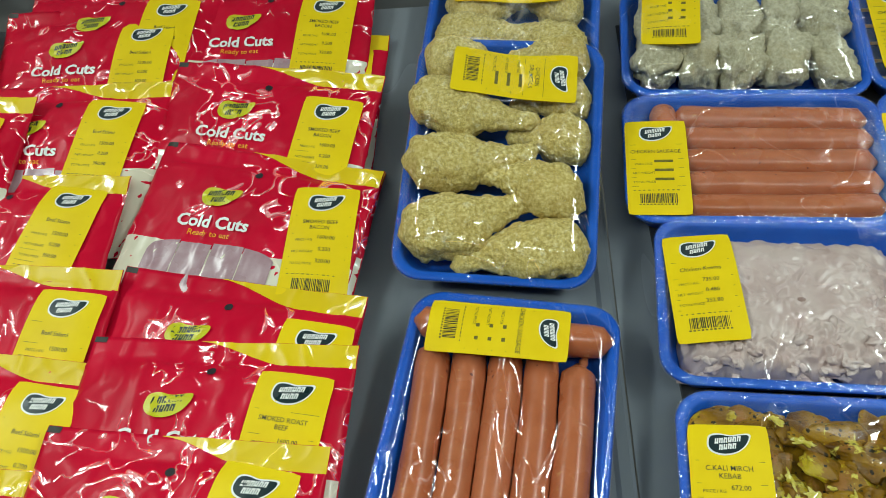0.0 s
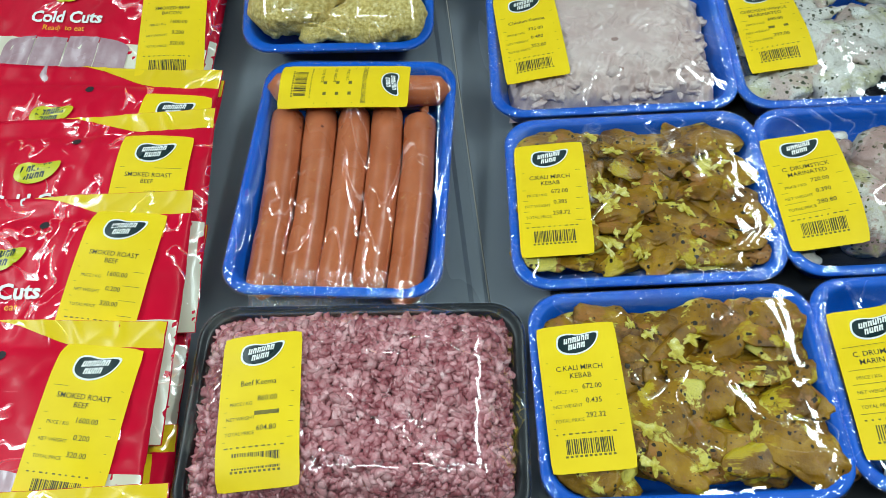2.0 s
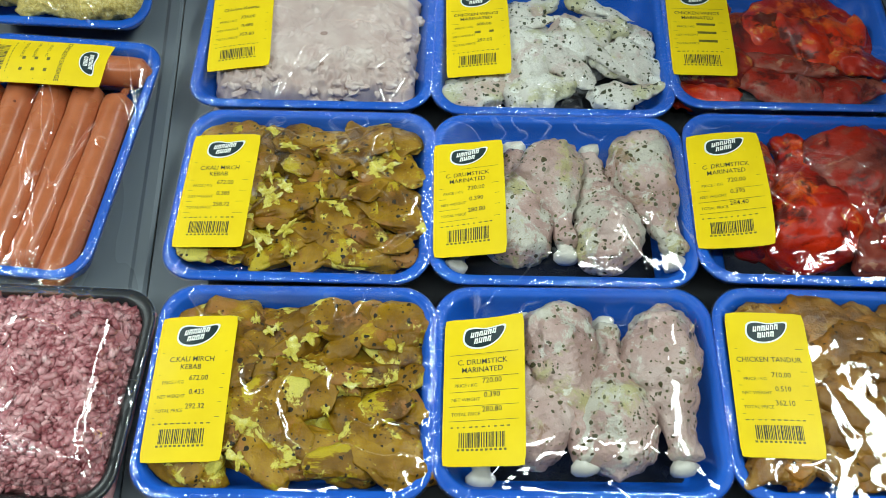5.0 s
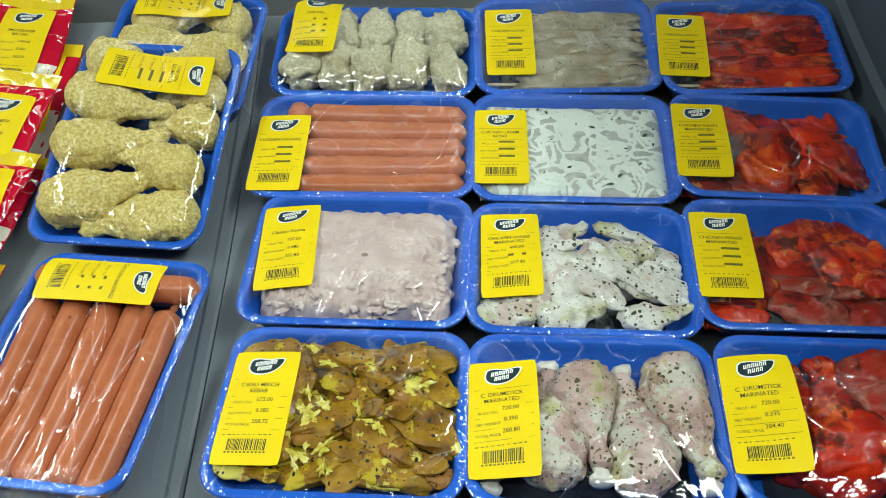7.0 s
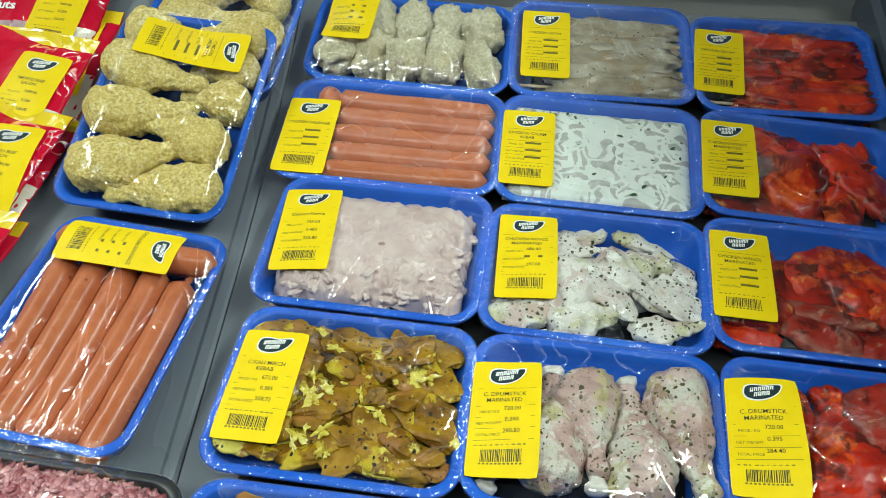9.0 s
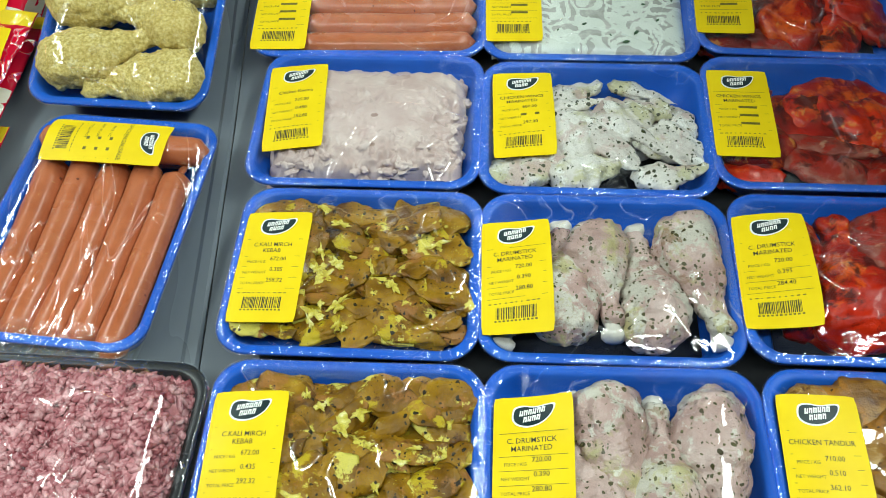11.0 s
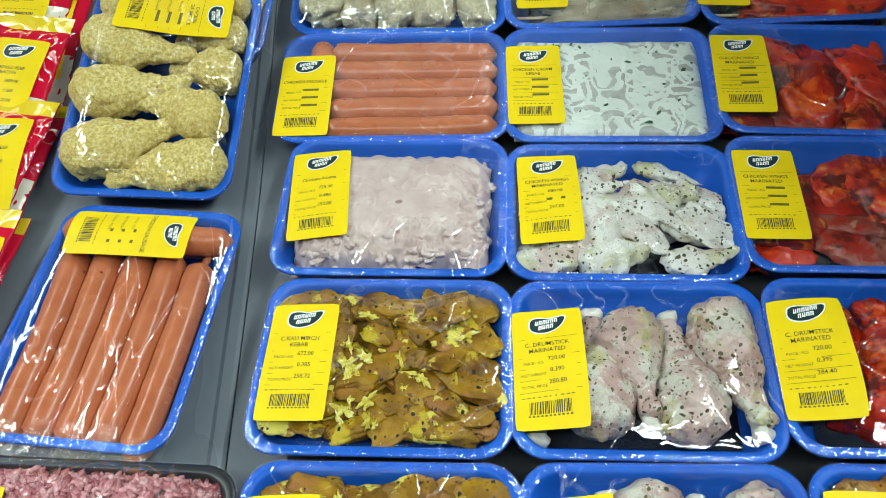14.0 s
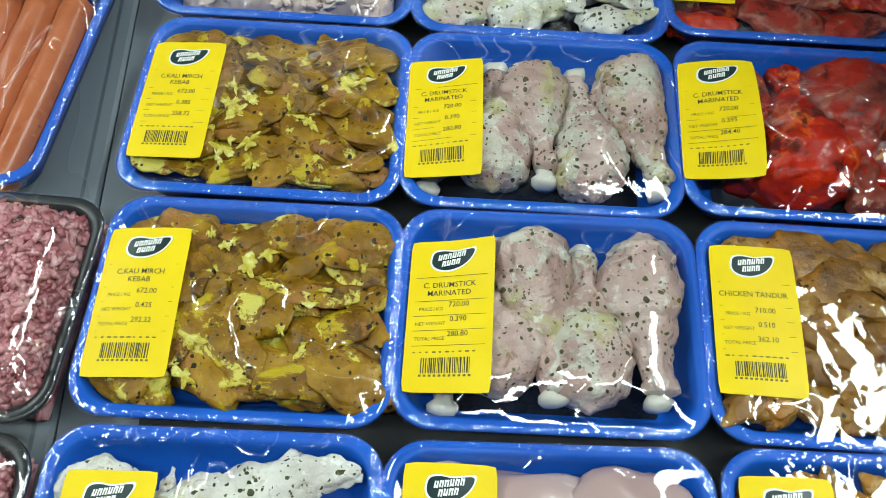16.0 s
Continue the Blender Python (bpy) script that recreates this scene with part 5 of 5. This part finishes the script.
def pouch(name, label, m, title, numbers, seed, stick, group="cold cut pouches"):
    """A flat glossy pouch; local y runs from its bottom seal to its top seal."""
    ob = empty(name, m)
    a, b = PW / 2, PH / 2
    rng = random.Random(seed)
    o = Vector((seed * 1.7, seed * 0.9, seed))

    def lie(x, y):
        k = max(0.0, 1 - (abs(x) / (a * 0.99)) ** 3.2) * max(0.0, 1 - (abs(y + 0.012) / (b - 0.010)) ** 4)
        z = 0.0015 + 0.0125 * k ** 0.6
        z += 0.0016 * noise.noise(Vector((x * 34, y * 26, 0)) + o) + 0.0030 * noise.noise(Vector((x * 11, y * 11, 3)) + o)
        r = 1 - abs(noise.noise(Vector((x * 42, y * 30, 7)) + o))
        return z + 0.0016 * r ** 9 + 0.0035 * (y / b) ** 2 * math.sin(seed + x * 14)
    nx, ny = 64, 52
    bm = bmesh.new()
    top = [[bm.verts.new((a * (2 * i / nx - 1), b * (2 * j / ny - 1), lie(a * (2 * i / nx - 1), b * (2 * j / ny - 1)))) for i in range(nx + 1)] for j in range(ny + 1)]
    low = [[bm.verts.new((v.co.x, v.co.y, min(0.0, v.co.z - 0.0012) if 0 < i < nx and 0 < j < ny else v.co.z - 0.0006)) for i, v in enumerate(row)] for j, row in enumerate(top)]
    for j in range(ny):
        for i in range(nx):
            bm.faces.new((top[j][i], top[j][i + 1], top[j + 1][i + 1], top[j + 1][i]))
            bm.faces.new((low[j + 1][i], low[j + 1][i + 1], low[j][i + 1], low[j][i]))
    ring = [(0, i) for i in range(nx)] + [(j, nx) for j in range(ny)] + [(ny, i) for i in range(nx, 0, -1)] + [(j, 0) for j in range(ny, 0, -1)]
    for (j0, i0), (j1, i1) in zip(ring, ring[1:] + ring[:1]):
        bm.faces.new((low[j0][i0], low[j1][i1], top[j1][i1], top[j0][i0]))
    part("pouch_body", bm, RED, ob, "red glossy plastic")

    def strip(nm, mt, x0, x1, y0, y1, lift, lab="", rows=10, cols=56):
        s = bmesh.new()
        vs = []
        for j in range(rows + 1):
            row = []
            for i in range(cols + 1):
                x = x0 + (x1 - x0) * i / cols
                lo, hi = y0(x), y1(x)
                y = lo + (hi - lo) * j / rows
                row.append(s.verts.new((x, y, lie(x, y) + lift)))
            vs.append(row)
        for j in range(rows):
            for i in range(cols):
                s.faces.new((vs[j][i], vs[j][i + 1], vs[j + 1][i + 1], vs[j + 1][i]))
        return part(nm, s, mt, ob, lab)
    e = 0.0006

    def wave(x):
        u = min(1.0, max(0.0, ((x / a + 1) / 2 - 0.40) / 0.36))
        return b - 0.0008 - 0.020 * u * u * (3 - 2 * u)
    strip("top_band", POUCH_YELLOW, -a * 0.18, a - e, wave, lambda x: b - 0.0004, 0.0004, "yellow printed band", 8)
    strip("corner_mark", INK, -a + e, -a * 0.90, lambda x: b - 0.006, lambda x: b - 0.0006, 0.0004, "", 2, 4)
    strip("bottom_band", POUCH_WHITE, -a + e, a - e, lambda x: -b + 0.0004, lambda x: b - 0.115 - 0.004 * math.cos(x / a * 2.4), 0.0004, "cream printed band", 14)
    wx0, wx1 = -a * 0.72, a * 0.40

    def wtop(x):
        u = (x - wx0) / (wx1 - wx0)
        return b - 0.127 + 0.014 * math.sqrt(max(0.0, 1 - (2 * u - 1) ** 4))

    def wlow(x):
        return -b * 0.86
    for i in range(4):
        x0 = wx0 + (wx1 - wx0) * i / 4
        x1 = wx0 + (wx1 - wx0) * (i + 1) / 4 - 0.0012
        sh = 0.0015 * math.sin(i * 2 + seed)
        strip("ham_slice", HAM, x0, x1, wlow, lambda x: wtop(x) + sh, 0.0007 + 0.0005 * (i % 2), "", 10, 14)
    lg = Print()
    mark(lg, -0.030, b - 0.063, 0.0185, (None, 0, 1), 0.0018)
    lg.lay("logo", [OLIVE, LOGO_DARK], ob, lie)
    wt = Print()
    wt.text("Cold Cuts", -0.028, b - 0.0965, 0.0180, 0, 0.0017)
    wt.lay("title_print", [WHITE], ob, lie)
    rd = Print()
    rd.text("Ready to eat", -0.028, b - 0.1060, 0.0085, 0, 0.0017)
    rd.lay("subtitle_print", [ORANGE], ob, lie)
    hole = bmesh.new()
    hx, hy = -0.003, b - 0.030
    c = hole.verts.new((hx, hy, lie(hx, hy) + 0.0006))
    rim = [hole.verts.new((hx + 0.0038 * math.cos(t), hy + 0.0038 * math.sin(t), lie(hx + 0.0038 * math.cos(t), hy + 0.0038 * math.sin(t)) + 0.0008)) for t in [math.tau * k / 16 for k in range(16)]]
    for k in range(16):
        hole.faces.new((c, rim[k], rim[(k + 1) % 16]))
    part("hang_hole", hole, SHADE_AND_HOLE, ob, "dark punched hang hole")
    sx, sy, turn = stick
    c, s = math.cos(radians(turn)), math.sin(radians(turn))
    price_label(ob, lambda x, y: lie(x, y) + 0.0008, sx + 0.031 * c + 0.063 * s, sy + 0.031 * s - 0.063 * c, turn, 0.062, 0.126, title, numbers, seed)
    return tagged(ob, label, "food pouch", group)


def lay_pouch(right, back, z, yaw, tilt, title, numbers, seed, stick=(0.039, 0.079, 3), label="red and yellow cold cuts pouch with a price label"):
    """right, back: the top right corner's x and the top edge's y. stick: the price label's top left corner and turn."""
    m = pose(right, back, z, 0, 0, yaw * 0.5) @ pose(0, 0, 0, tilt * 0.6 + 2.0, 0, 0) @ pose(-PW / 2, -PH / 2, 0)
    return pouch("cold_cuts_pouch", label, m, title, numbers, seed, stick)


BACON = (("SMOKED BEEF", "BACON"), ("1600.00", "0.200", "320.00"))
ROAST = (("SMOKED ROAST", "BEEF"), ("1600.00", "0.200", "320.00"))
SALAMI = (("Beef Salami",), ("1500.00", "0.200", "300.00"))
for i, (r, y, z, yaw, tilt, kind, stick) in enumerate((
        (-0.085, 0.828, 0.079, -7, 24, BACON, (0.036, 0.080, -2)), (-0.066, 0.673, 0.069, -19, 22, BACON, (0.041, 0.065, -1)),
        (-0.061, 0.551, 0.052, -26, 13, BACON, (0.040, 0.066, 9)), (-0.067, 0.407, 0.042, -21, 13, BACON, (0.052, 0.071, 0)), (-0.067, 0.348, 0.054, -9, 11.5, ROAST, (0.040, 0.076, -4)),
        (-0.079, 0.255, 0.058, -12, 11, ROAST, (0.037, 0.088, -7)), (-0.092, 0.135, 0.058, -16, 10, ROAST, (0.042, 0.086, -5)), (-0.083, 0.012, 0.058, -6, 9, ROAST, (0.038, 0.088, -7)))):
    lay_pouch(r, y, z, yaw, tilt, *kind, i + 1, stick)
for i, (r, y, z, yaw, tilt, stick) in enumerate((
        (-0.262, 0.837, 0.085, -3, 24, (0.030, 0.078, -4)), (-0.285, 0.801, 0.080, -1, 24, (0.029, 0.078, -2)), (-0.298, 0.685, 0.068, -1, 22, (0.033, 0.080, -7)), (-0.434, 0.655, 0.078, -8, 20, (0.030, 0.080, -6)),
        (-0.316, 0.557, 0.050, -10, 13, (0.037, 0.091, -6)), (-0.293, 0.439, 0.049, -10, 13, (0.048, 0.079, -2)), (-0.280, 0.340, 0.048, -14, 12, (0.044, 0.081, -3)),
        (-0.308, 0.245, 0.048, -8, 12, (0.039, 0.082, -6)), (-0.312, 0.118, 0.047, -6, 10, (0.039, 0.082, -6)))):
    lay_pouch(r, y, z, yaw, tilt, *SALAMI, i + 21, stick)
for i, (r, y, z, yaw, tilt) in enumerate(((-0.066, 0.58, 0.022, -16, 2), (-0.073, 0.42, 0.016, -15, 2), (-0.080, 0.25, 0.015, -12, 2), (-0.093, 0.07, 0.015, -9, 2), (-0.070, 0.765, 0.048, -8, 16))):
    lay_pouch(r, y, z, yaw, tilt, *BACON, i + 41, label="red and cream cold cuts pouch lying beneath others")

# ---------- wrapped loaf at the far end ----------
loaf = empty("bread_bag", pose(-0.615, 0.735, deck_z(0.735), deck_tilt(0.735), 0, 12))
part("loaf", blob(0.085, 0.125, 0.048, 61, 0.14, 1.4, 0.04, 4, 0.35), BAG, loaf, "brown crusty loaf", pose(0, 0, 0.052))
part("bag_film", blob(0.094, 0.135, 0.053, 61, 0.16, 1.5, 0.07, 4, 0.4), FILM_CREASED, loaf, "clear crinkled bag", pose(0, 0, 0.058))
tagged(loaf, "brown loaf in a clear crinkled bag beside the pouches", "bread")
